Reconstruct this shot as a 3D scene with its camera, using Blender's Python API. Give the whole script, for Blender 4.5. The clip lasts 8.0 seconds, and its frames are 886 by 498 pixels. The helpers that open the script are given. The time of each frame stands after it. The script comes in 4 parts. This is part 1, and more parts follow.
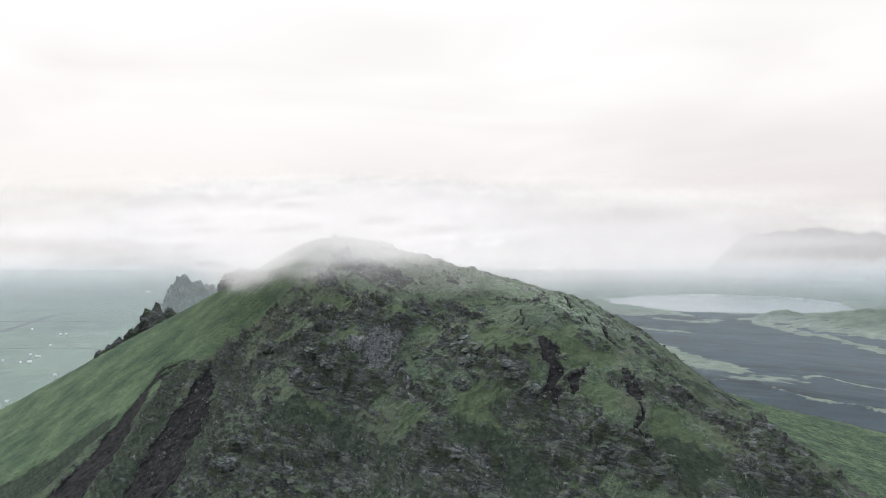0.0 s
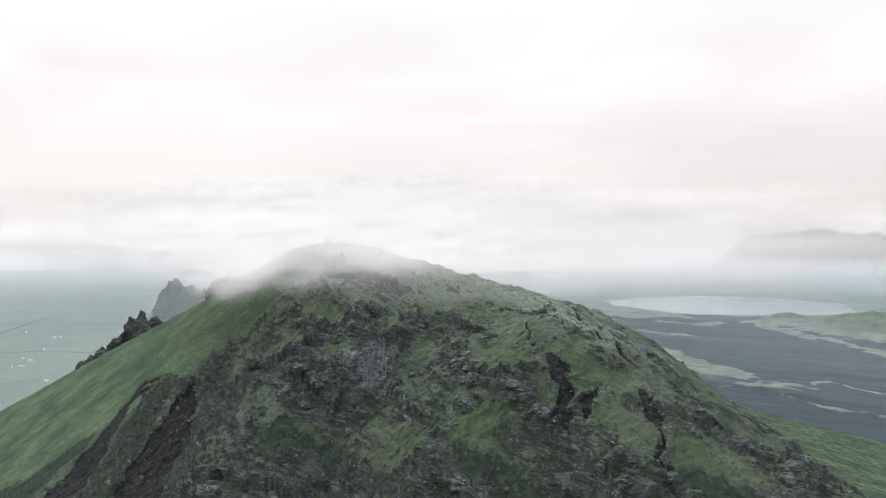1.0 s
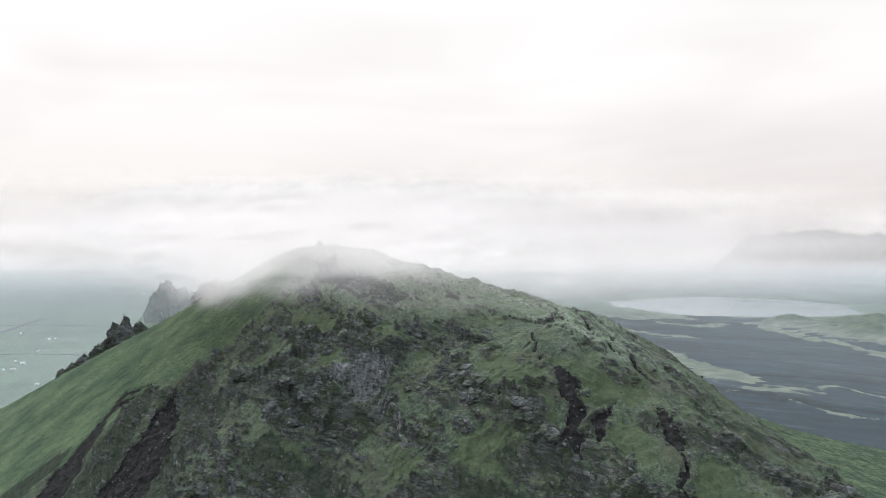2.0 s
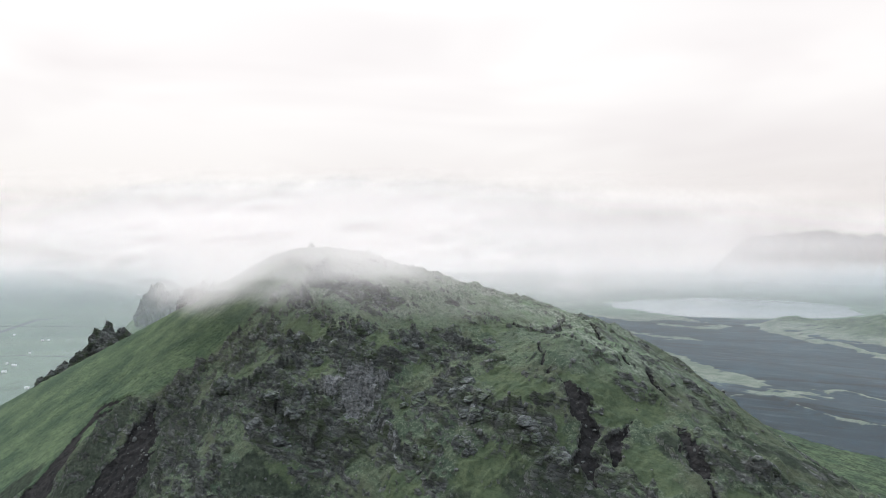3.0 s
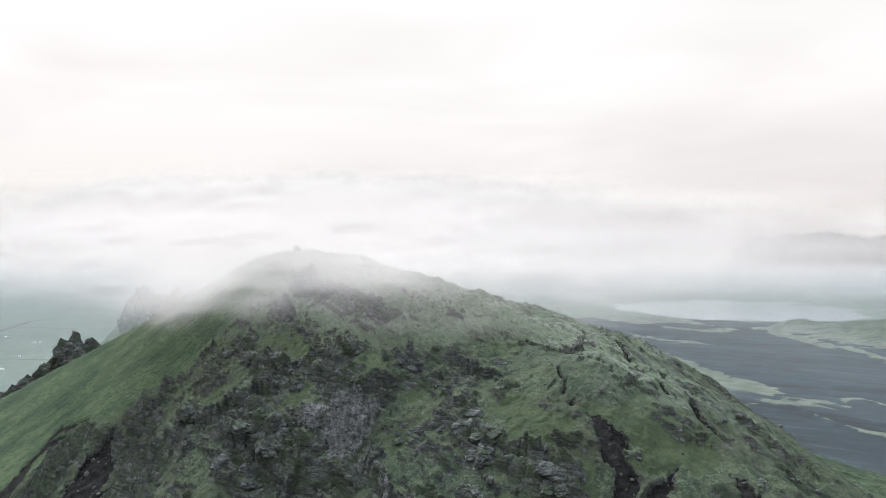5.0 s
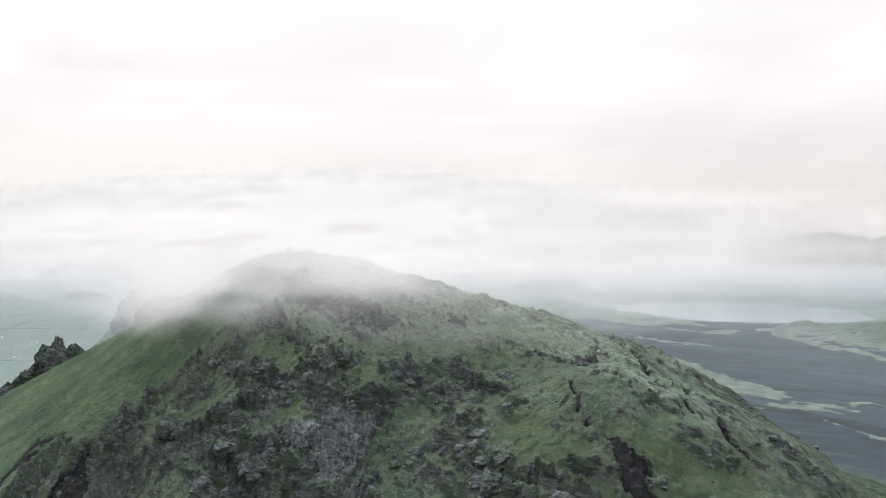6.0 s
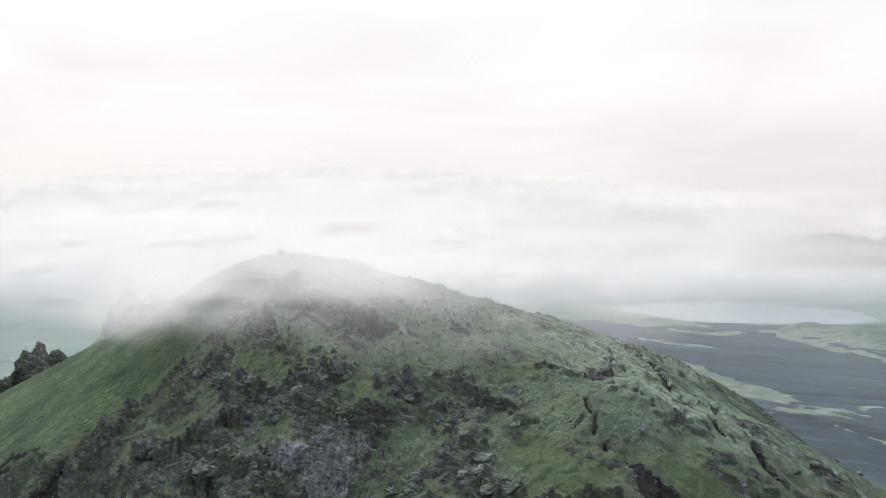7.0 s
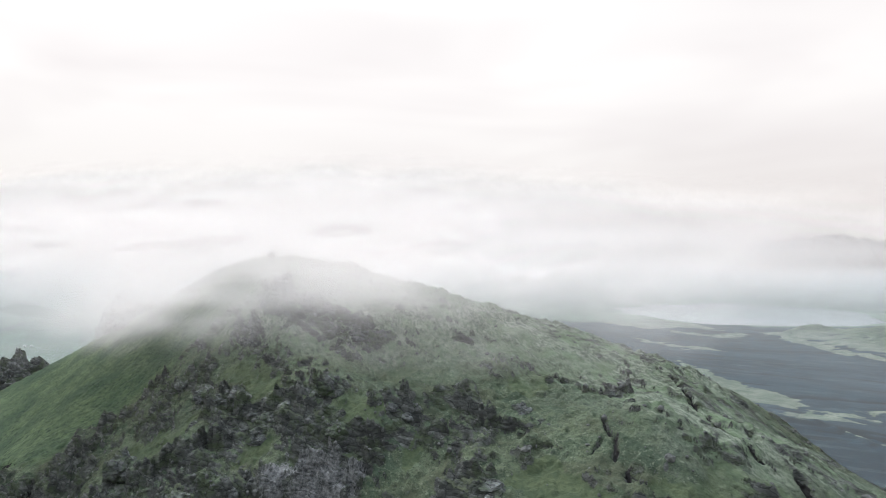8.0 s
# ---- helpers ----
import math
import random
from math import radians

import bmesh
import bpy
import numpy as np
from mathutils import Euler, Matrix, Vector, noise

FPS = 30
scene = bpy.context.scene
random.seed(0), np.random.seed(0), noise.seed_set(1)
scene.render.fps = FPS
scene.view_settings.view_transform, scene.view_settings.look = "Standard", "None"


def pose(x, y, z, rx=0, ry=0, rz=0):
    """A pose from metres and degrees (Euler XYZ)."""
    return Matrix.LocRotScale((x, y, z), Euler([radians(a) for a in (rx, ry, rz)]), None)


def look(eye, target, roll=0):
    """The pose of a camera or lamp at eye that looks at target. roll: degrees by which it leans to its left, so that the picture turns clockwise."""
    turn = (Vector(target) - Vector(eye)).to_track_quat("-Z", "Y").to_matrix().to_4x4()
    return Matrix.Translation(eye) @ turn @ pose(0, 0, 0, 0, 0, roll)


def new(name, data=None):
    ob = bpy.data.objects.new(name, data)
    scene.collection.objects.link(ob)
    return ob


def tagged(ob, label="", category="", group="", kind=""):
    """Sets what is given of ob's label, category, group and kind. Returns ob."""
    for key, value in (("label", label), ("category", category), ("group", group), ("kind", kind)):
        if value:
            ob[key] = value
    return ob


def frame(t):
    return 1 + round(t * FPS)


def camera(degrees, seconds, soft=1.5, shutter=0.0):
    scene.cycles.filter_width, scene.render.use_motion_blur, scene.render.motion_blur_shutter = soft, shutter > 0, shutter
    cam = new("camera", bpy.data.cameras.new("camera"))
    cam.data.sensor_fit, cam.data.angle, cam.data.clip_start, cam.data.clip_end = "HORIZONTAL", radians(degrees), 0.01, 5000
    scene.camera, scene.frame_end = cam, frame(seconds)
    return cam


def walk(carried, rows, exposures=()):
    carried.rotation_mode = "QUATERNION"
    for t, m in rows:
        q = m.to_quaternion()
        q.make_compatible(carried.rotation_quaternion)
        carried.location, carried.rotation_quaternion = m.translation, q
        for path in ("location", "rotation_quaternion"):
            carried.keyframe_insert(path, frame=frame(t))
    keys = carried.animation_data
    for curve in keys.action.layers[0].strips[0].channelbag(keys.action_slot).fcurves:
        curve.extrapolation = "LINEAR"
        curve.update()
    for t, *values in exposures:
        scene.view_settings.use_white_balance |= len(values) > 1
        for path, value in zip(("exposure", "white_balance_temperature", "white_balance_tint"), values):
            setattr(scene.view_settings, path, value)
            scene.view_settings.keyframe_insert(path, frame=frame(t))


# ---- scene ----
# ---------------------------------------------------------------- camera
cam = camera(72.4, 8.0, 0.6)
METRES, EYE, TILT, LEAN, TURN = 150.0, 300.0, -1.5, 0.0, 0.0
ROWS = [
    (0.0, 0.0, 0.0, 0.0, 0.0, 0.0, -0.0),
    (0.5, -0.0001, 0.0742, 0.0116, -0.0, 0.07, 0.02),
    (1.0, 0.0007, 0.1468, 0.0225, -0.03, 0.07, -0.01),
    (1.5, 0.0027, 0.2166, 0.0285, -0.03, 0.08, -0.03),
    (3.0, 0.0025, 0.416, 0.0408, -0.16, 0.12, -0.11),
    (3.5, 0.0029, 0.4791, 0.044, -0.17, 0.14, -0.14),
    (4.0, 0.0031, 0.5421, 0.047, -0.13, 0.15, -0.2),
    (4.5, 0.002, 0.6019, 0.0497, -0.1, 0.15, -0.21),
    (6.0, -0.0022, 0.7742, 0.058, -0.05, 0.18, -0.3),
    (6.5, -0.0027, 0.83, 0.061, 0.0, 0.18, -0.33),
    (7.0, -0.0033, 0.8859, 0.0638, 0.06, 0.19, -0.35),
    (7.5, -0.0041, 0.9414, 0.066, 0.1, 0.22, -0.38),
    (8.0, -0.0045, 0.9969, 0.0681, 0.18, 0.26, -0.43),
]
walk(cam, [(t, pose(0, 0, EYE, TILT, LEAN, TURN) @ pose(METRES * x, METRES * y, METRES * z, 90 + pitch, roll, yaw)) for t, x, y, z, yaw, pitch, roll in ROWS])
scene.view_settings.exposure = 0.0
scene.cycles.transparent_max_bounces = 48

# ---------------------------------------------------------------- sky and sun
SUN_HIGH, SUN_TURN = 46, -30   # degrees above the horizon, degrees east of north
world = bpy.data.worlds.new("sky")
scene.world = world
world.use_nodes = True
wn, wl = world.node_tree.nodes, world.node_tree.links
wn.clear()


def wnode(kind, **sets):
    n = wn.new(kind)
    for k, v in sets.items():
        n.inputs[k].default_value = v
    return n


sky = wn.new("ShaderNodeTexSky")
sky.sky_type, sky.sun_disc = "NISHITA", False
sky.sun_elevation, sky.sun_rotation = radians(SUN_HIGH), radians(SUN_TURN)
clear = wn.new("ShaderNodeVectorMath")
clear.operation = "SCALE"
clear.inputs["Scale"].default_value = 0.1
wl.new(sky.outputs[0], clear.inputs[0])
way = wn.new("ShaderNodeTexCoord")
# the overcast grows brighter towards the zenith, as a closed cloud cover does
split = wn.new("ShaderNodeSeparateXYZ")
wl.new(way.outputs["Generated"], split.inputs[0])
cover = wn.new("ShaderNodeValToRGB")
cover.color_ramp.elements.new(0.5)
for el, (at, c) in zip(cover.color_ramp.elements, ((0.0, (0.90, 0.862, 0.845)), (0.24, (1.08, 1.045, 1.03)), (0.9, (1.07, 1.07, 1.07)))):
    el.position, el.color = at, (*c, 1)
wl.new(split.outputs["Z"], cover.inputs[0])
# and bluer overhead, where it is thin
blue = wn.new("ShaderNodeMapRange")
for k, v in zip((1, 2, 3, 4), (0.38, 0.9, 0.0, 1.0)):
    blue.inputs[k].default_value = v
wl.new(split.outputs["Z"], blue.inputs[0])
thin = wn.new("ShaderNodeMix")
thin.data_type = "RGBA"
thin.inputs[7].default_value = (1.75, 1.97, 2.18, 1)
wl.new(blue.outputs[0], thin.inputs[0])
wl.new(cover.outputs[0], thin.inputs[6])
stretch = wn.new("ShaderNodeMapping")
stretch.inputs["Scale"].default_value = (1.6, 1.6, 6.0)
stretch.inputs["Location"].default_value = (0.35, 0.1, 0.4)
wl.new(way.outputs["Generated"], stretch.inputs[0])
puffs = wnode("ShaderNodeTexNoise", Scale=1.1, Detail=3.0, Roughness=0.45, Distortion=0.5)
wl.new(stretch.outputs[0], puffs.inputs["Vector"])
grey = wn.new("ShaderNodeValToRGB")
grey.color_ramp.elements[0].position, grey.color_ramp.elements[0].color = 0.34, (0.90, 0.885, 0.89, 1)
grey.color_ramp.elements[1].position, grey.color_ramp.elements[1].color = 0.56, (1.0, 1.0, 1.0, 1)
wl.new(puffs.outputs[0], grey.inputs[0])
shaded = wn.new("ShaderNodeMix")
shaded.data_type, shaded.blend_type = "RGBA", "MULTIPLY"
shaded.inputs[0].default_value = 1.0
wl.new(thin.outputs[2], shaded.inputs[6])
wl.new(grey.outputs[0], shaded.inputs[7])
over = wn.new("ShaderNodeMix")
over.data_type = "RGBA"
over.inputs[0].default_value = 0.94
wl.new(clear.outputs[0], over.inputs[6])
wl.new(shaded.outputs[2], over.inputs[7])
# brightest on the side of the hidden sun, duller at the observer's back
towards = wn.new("ShaderNodeVectorMath")
towards.operation = "DOT_PRODUCT"
towards.inputs[1].default_value = (math.sin(radians(SUN_TURN)) * 0.8, math.cos(radians(SUN_TURN)) * 0.8, 0.6)
wl.new(way.outputs["Generated"], towards.inputs[0])
fall = wn.new("ShaderNodeMapRange")
fall.interpolation_type = "SMOOTHSTEP"
for k, v in zip((1, 2, 3, 4), (-0.7, 0.35, 0.22, 1.0)):
    fall.inputs[k].default_value = v
wl.new(towards.outputs["Value"], fall.inputs[0])
glow = wnode("ShaderNodeBackground")
wl.new(over.outputs[2], glow.inputs[0])
wl.new(fall.outputs[0], glow.inputs["Strength"])
wl.new(glow.outputs[0], wn.new("ShaderNodeOutputWorld").inputs[0])

lamp = bpy.data.lights.new("sun", "SUN")
lamp.energy, lamp.angle, lamp.color = 1.5, radians(12), (1.0, 0.97, 0.93)
sun = new("sun", lamp)
a, e = radians(SUN_TURN), radians(SUN_HIGH)
sun.matrix_world = look((0, 0, 900), (-math.sin(a) * math.cos(e), -math.cos(a) * math.cos(e), 900 - math.sin(e)))

# ---------------------------------------------------------------- materials
def material(name):
    m = bpy.data.materials.new(name)
    m.use_nodes = True
    m.node_tree.nodes.clear()
    return m, Nodes(m.node_tree)


class Nodes:
    """Short ways to add and join shader nodes."""

    def __init__(self, tree):
        self.tree = tree
        self.place = self.add("ShaderNodeNewGeometry").outputs["Position"]

    def add(self, kind, **sets):
        n = self.tree.nodes.new(kind)
        for k, v in sets.items():
            self.give(n.inputs[k.replace("_", " ")], v)
        return n

    def give(self, socket, v):
        if isinstance(v, bpy.types.NodeSocket):
            self.tree.links.new(v, socket)
        else:
            socket.default_value = v

    def noise(self, size, detail=4.0, rough=0.55, warp=0.0, stretch=(1, 1, 1), turn=0.0, shift=0.0):
        """Noise with lumps of about size metres, drawn out along turned axes."""
        m = self.add("ShaderNodeMapping", Vector=self.place)
        m.vector_type = "TEXTURE"
        for key, v in (("Scale", stretch), ("Rotation", (0, 0, radians(turn))), ("Location", (shift, shift, 0))):
            m.inputs[key].default_value = v
        return self.add("ShaderNodeTexNoise", Vector=m.outputs[0], Scale=1.0 / size, Detail=detail, Roughness=rough, Distortion=warp).outputs[0]

    def cells(self, size, stretch=(1, 1, 1), kind="F1", out="Distance", turn=0.0, warp=0.0):
        m = self.add("ShaderNodeMapping", Vector=self.place)
        m.vector_type = "TEXTURE"
        m.inputs["Scale"].default_value, m.inputs["Rotation"].default_value = stretch, (0, 0, radians(turn))
        if warp:
            w = self.add("ShaderNodeTexNoise", Vector=self.place, Scale=0.6 / size, Detail=3.0)
            v = self.add("ShaderNodeVectorMath")
            v.operation = "MULTIPLY_ADD"
            self.give(v.inputs[0], w.outputs["Color"])
            v.inputs[1].default_value = (warp, warp, warp)
            self.give(v.inputs[2], m.outputs[0])
            m = v
        n = self.add("ShaderNodeTexVoronoi", Vector=m.outputs[0], Scale=1.0 / size)
        n.feature = kind
        return n.outputs[out]

    def ramp(self, v, *stops):
        n = self.add("ShaderNodeValToRGB", Fac=v)
        els = n.color_ramp.elements
        while len(els) < len(stops):
            els.new(0.5)
        for el, (at, c) in zip(els, stops):
            el.position, el.color = at, (c, c, c, 1) if isinstance(c, (int, float)) else (*c, 1)
        return n.outputs[0]

    def span(self, v, low, high, a=0.0, b=1.0):
        n = self.add("ShaderNodeMapRange")
        n.interpolation_type = "SMOOTHSTEP"
        for k, s in enumerate((v, low, high, a, b)):
            self.give(n.inputs[k], s)
        return n.outputs[0]

    def mix(self, f, a, b, blend="MIX"):
        n = self.add("ShaderNodeMix")
        n.data_type, n.blend_type = "RGBA", blend
        for k, s in ((0, f), (6, a), (7, b)):
            self.give(n.inputs[k], (*s, 1) if isinstance(s, tuple) and len(s) == 3 else s)
        return n.outputs[2]

    def math(self, op, a, b=0.0, c=0.0):
        n = self.add("ShaderNodeMath")
        n.operation = op
        for k, s in enumerate((a, b, c)):
            self.give(n.inputs[k], s)
        return n.outputs[0]

    def mask(self, name):
        n = self.add("ShaderNodeAttribute")
        n.attribute_name = name
        return n.outputs["Fac"]

    def bump(self, height, distance, strength=1.0, after=None):
        n = self.add("ShaderNodeBump", Height=height, Distance=distance, Strength=strength)
        if after is not None:
            self.give(n.inputs["Normal"], after)
        return n.outputs[0]

    def finish(self, colour, rough=0.9, normal=None, spec=0.3, metal=0.0):
        b = self.add("ShaderNodeBsdfPrincipled", Roughness=rough, Metallic=metal)
        self.give(b.inputs["Base Color"], (*colour, 1) if isinstance(colour, tuple) else colour)
        self.give(b.inputs["Specular IOR Level"], spec)
        if normal is not None:
            self.give(b.inputs["Normal"], normal)
        self.give(self.add("ShaderNodeOutputMaterial").inputs[0], b.outputs[0])


def rock_colour(n):
    """Basalt in broken beds: slabs of many greys, dark joints, pale lichen and some moss."""
    slab = n.add("ShaderNodeSeparateColor", Color=n.cells(2.4, (3.0, 1, 0.7), "F1", "Color", -38, 2.6)).outputs[0]
    c = n.ramp(slab, (0.0, (0.050, 0.053, 0.055)), (0.45, (0.085, 0.090, 0.092)), (0.8, (0.130, 0.137, 0.138)), (1.0, (0.200, 0.208, 0.208)))
    c = n.mix(0.5, c, n.ramp(n.noise(2.2, 7, 0.7, stretch=(3.5, 1, 0.7), turn=-38), (0.34, (0.016, 0.018, 0.020)), (0.5, (0.098, 0.104, 0.107)), (0.66, (0.300, 0.312, 0.316))))
    c = n.mix(n.ramp(n.noise(11, 5, 0.6), (0.40, 0.6), (0.54, 0.0)), c, (0.034, 0.035, 0.035))
    c = n.mix(n.ramp(n.noise(2.6, 5, 0.7, shift=15), (0.58, 0.0), (0.70, 0.6)), c, (0.30, 0.31, 0.305))
    c = n.mix(n.ramp(n.noise(4.2, 6, 0.7, stretch=(2, 1, 1), turn=-38, shift=40), (0.47, 0.0), (0.60, 0.85)), c, (0.070, 0.090, 0.056))
    return n.mix(n.ramp(n.cells(2.4, (3.0, 1, 0.7), "DISTANCE_TO_EDGE", "Distance", -38, 2.6), (0.0, 0.7), (0.05, 0.0)), c, (0.020, 0.021, 0.022))


def rock_bump(n):
    a = n.bump(n.noise(3.4, 6, 0.65, stretch=(2.5, 1, 0.8), turn=-38), 1.8)
    a = n.bump(n.cells(2.4, (3.0, 1, 0.7), "DISTANCE_TO_EDGE", "Distance", -38, 2.6), 0.8, 1.0, a)
    return n.bump(n.noise(0.8, 3, 0.6), 0.2, 0.7, a)


def make_rock(name, dark=1.0):
    m, n = material(name)
    c = rock_colour(n)
    if dark != 1.0:
        c = n.mix(1.0, c, (dark, dark, dark), "MULTIPLY")
    flat = n.add("ShaderNodeSeparateXYZ", Vector=n.tree.nodes["Geometry"].outputs["Normal"]).outputs["Z"]
    tuft = n.math("ADD", flat, n.math("MULTIPLY", n.math("SUBTRACT", n.noise(1.6, 5, 0.7), 0.5), 1.2))
    c = n.mix(n.span(tuft, 0.78, 1.1, 0.0, 0.7), c, n.mix(n.noise(2.0, 4), (0.060, 0.088, 0.056), (0.115, 0.140, 0.092)))
    n.finish(c, 0.92, rock_bump(n), 0.25)
    return m


def make_mountain():
    m, n = material("mossy mountainside")
    # turf: green, olive and dull patches, with dark hollows and straw-pale tips
    g = n.ramp(n.noise(24, 5, 0.55), (0.36, (0.058, 0.082, 0.056)), (0.5, (0.082, 0.112, 0.073)), (0.64, (0.120, 0.150, 0.095)))
    g = n.mix(n.ramp(n.noise(6, 5, 0.65), (0.46, 0.0), (0.64, 0.7)), g, (0.104, 0.122, 0.075))
    g = n.mix(n.ramp(n.noise(2.4, 6, 0.72), (0.36, 0.9), (0.52, 0.0)), g, (0.031, 0.046, 0.034))
    g = n.mix(n.ramp(n.noise(0.8, 4, 0.75), (0.36, 0.8), (0.50, 0.0)), g, (0.037, 0.054, 0.037))
    g = n.mix(n.ramp(n.noise(0.9, 4, 0.7, shift=9), (0.54, 0.0), (0.66, 0.7)), g, (0.200, 0.225, 0.165))
    g = n.mix(n.ramp(n.noise(11, 5, 0.65, stretch=(2, 1, 1), turn=-50, shift=60), (0.48, 0.0), (0.64, 0.75)), g, (0.079, 0.087, 0.057))
    # combed grass of the western slope
    lush = n.mix(n.ramp(n.noise(15, 4, 0.6, stretch=(3, 1, 1), turn=21), (0.38, 0.0), (0.62, 1.0)), (0.058, 0.095, 0.057), (0.128, 0.176, 0.094))
    lush = n.mix(n.ramp(n.noise(1.0, 5, 0.72, stretch=(5, 1, 1), turn=21), (0.38, 0.85), (0.54, 0.0)), lush, (0.033, 0.055, 0.038))
    lush = n.mix(n.ramp(n.noise(0.6, 4, 0.7, stretch=(3, 1, 1), turn=21, shift=5), (0.55, 0.0), (0.68, 0.5)), lush, (0.142, 0.184, 0.117))
    g = n.mix(n.ramp(n.noise(0.35, 3, 0.8, shift=71), (0.34, 0.7), (0.46, 0.0)), g, (0.021, 0.032, 0.025))
    patch = n.mix(n.ramp(n.noise(5, 5, 0.65), (0.38, 0.0), (0.62, 1.0)), (0.056, 0.080, 0.046), (0.088, 0.112, 0.060))
    patch = n.mix(n.ramp(n.noise(1.1, 6, 0.75), (0.36, 0.8), (0.52, 0.0)), patch, (0.040, 0.055, 0.032))
    worn = n.math("ADD", n.mask("moss"), n.math("MULTIPLY", n.math("SUBTRACT", n.noise(2.2, 6, 0.75), 0.5), 1.6))
    g = n.mix(n.span(worn, 0.35, 0.85, 0.0, 0.9), g, patch)
    g = n.mix(n.mask("lush"), g, lush)
    # shade of the lower slopes, put into the turf's colour
    wet_or_shaded = n.ramp(n.noise(1.6, 6, 0.72, stretch=(3, 1, 1), turn=-60), (0.36, (0.012, 0.017, 0.014)), (0.5, (0.024, 0.032, 0.024)), (0.66, (0.050, 0.061, 0.045)))
    shade_edge = n.math("ADD", n.mask("shaded_turf"), n.math("MULTIPLY", n.math("SUBTRACT", n.noise(6, 6, 0.7), 0.5), 1.4))
    g = n.mix(n.span(shade_edge, 0.35, 0.75, 0.0, 0.85), g, wet_or_shaded)
    heath = n.mix(n.ramp(n.noise(1.1, 6, 0.78, stretch=(3, 1, 1), turn=-68), (0.40, 0.0), (0.58, 1.0)), (0.078, 0.098, 0.076), (0.235, 0.268, 0.212))
    heath = n.mix(n.ramp(n.noise(7, 5, 0.65, stretch=(2.5, 1, 1), turn=-68, shift=33), (0.45, 0.0), (0.62, 0.8)), heath, (0.123, 0.177, 0.104))
    g = n.mix(n.mask("heath"), g, heath)
    r = n.mix(1.0, rock_colour(n), (0.98, 0.98, 0.93), "MULTIPLY")
    fray = n.math("ADD", n.math("MULTIPLY", n.noise(1.3, 6, 0.78, stretch=(2.5, 1, 1), turn=-50), 0.6), n.math("MULTIPLY", n.noise(5, 4, 0.6, stretch=(3, 1, 1), turn=-50, shift=21), 0.4))
    edge = n.math("ADD", n.mask("rock"), n.math("MULTIPLY", n.math("SUBTRACT", fray, 0.5), 2.4))
    rocky = n.span(edge, 0.28, 0.68)
    c = n.mix(rocky, g, r)
    soil = n.ramp(n.noise(3, 5, 0.7), (0.35, (0.014, 0.014, 0.015)), (0.65, (0.036, 0.034, 0.034)))
    soil = n.mix(n.ramp(n.noise(1.2, 4, 0.7), (0.60, 0.0), (0.68, 0.6)), soil, (0.085, 0.085, 0.085))
    bare = n.math("ADD", n.mask("soil"), n.math("MULTIPLY", n.math("SUBTRACT", n.noise(2.5, 6, 0.75, stretch=(2.5, 1, 1), turn=-70), 0.5), 1.8))
    c = n.mix(n.span(bare, 0.42, 0.60), c, soil)
    scree = n.ramp(n.noise(1.4, 6, 0.78), (0.36, (0.060, 0.063, 0.066)), (0.62, (0.27, 0.275, 0.28)))
    pale = n.math("ADD", n.mask("scree"), n.math("MULTIPLY", n.math("SUBTRACT", n.noise(3.0, 6, 0.75), 0.5), 2.2))
    c = n.mix(n.span(pale, 0.55, 0.85), c, scree)
    rough = n.bump(n.noise(3.0, 7, 0.68, stretch=(2.2, 1, 0.8), turn=-38), n.math("MULTIPLY_ADD", rocky, 1.2, 0.5))
    rough = n.bump(n.cells(2.4, (3.0, 1, 0.7), "DISTANCE_TO_EDGE", "Distance", -38, 2.6), n.math("MULTIPLY", rocky, 0.8), 1.0, rough)
    rough = n.bump(n.noise(0.9, 4, 0.65, stretch=(1.6, 1, 1), turn=-50), 0.4, 1.0, rough)
    n.finish(c, 0.95, rough, 0.2)
    return m


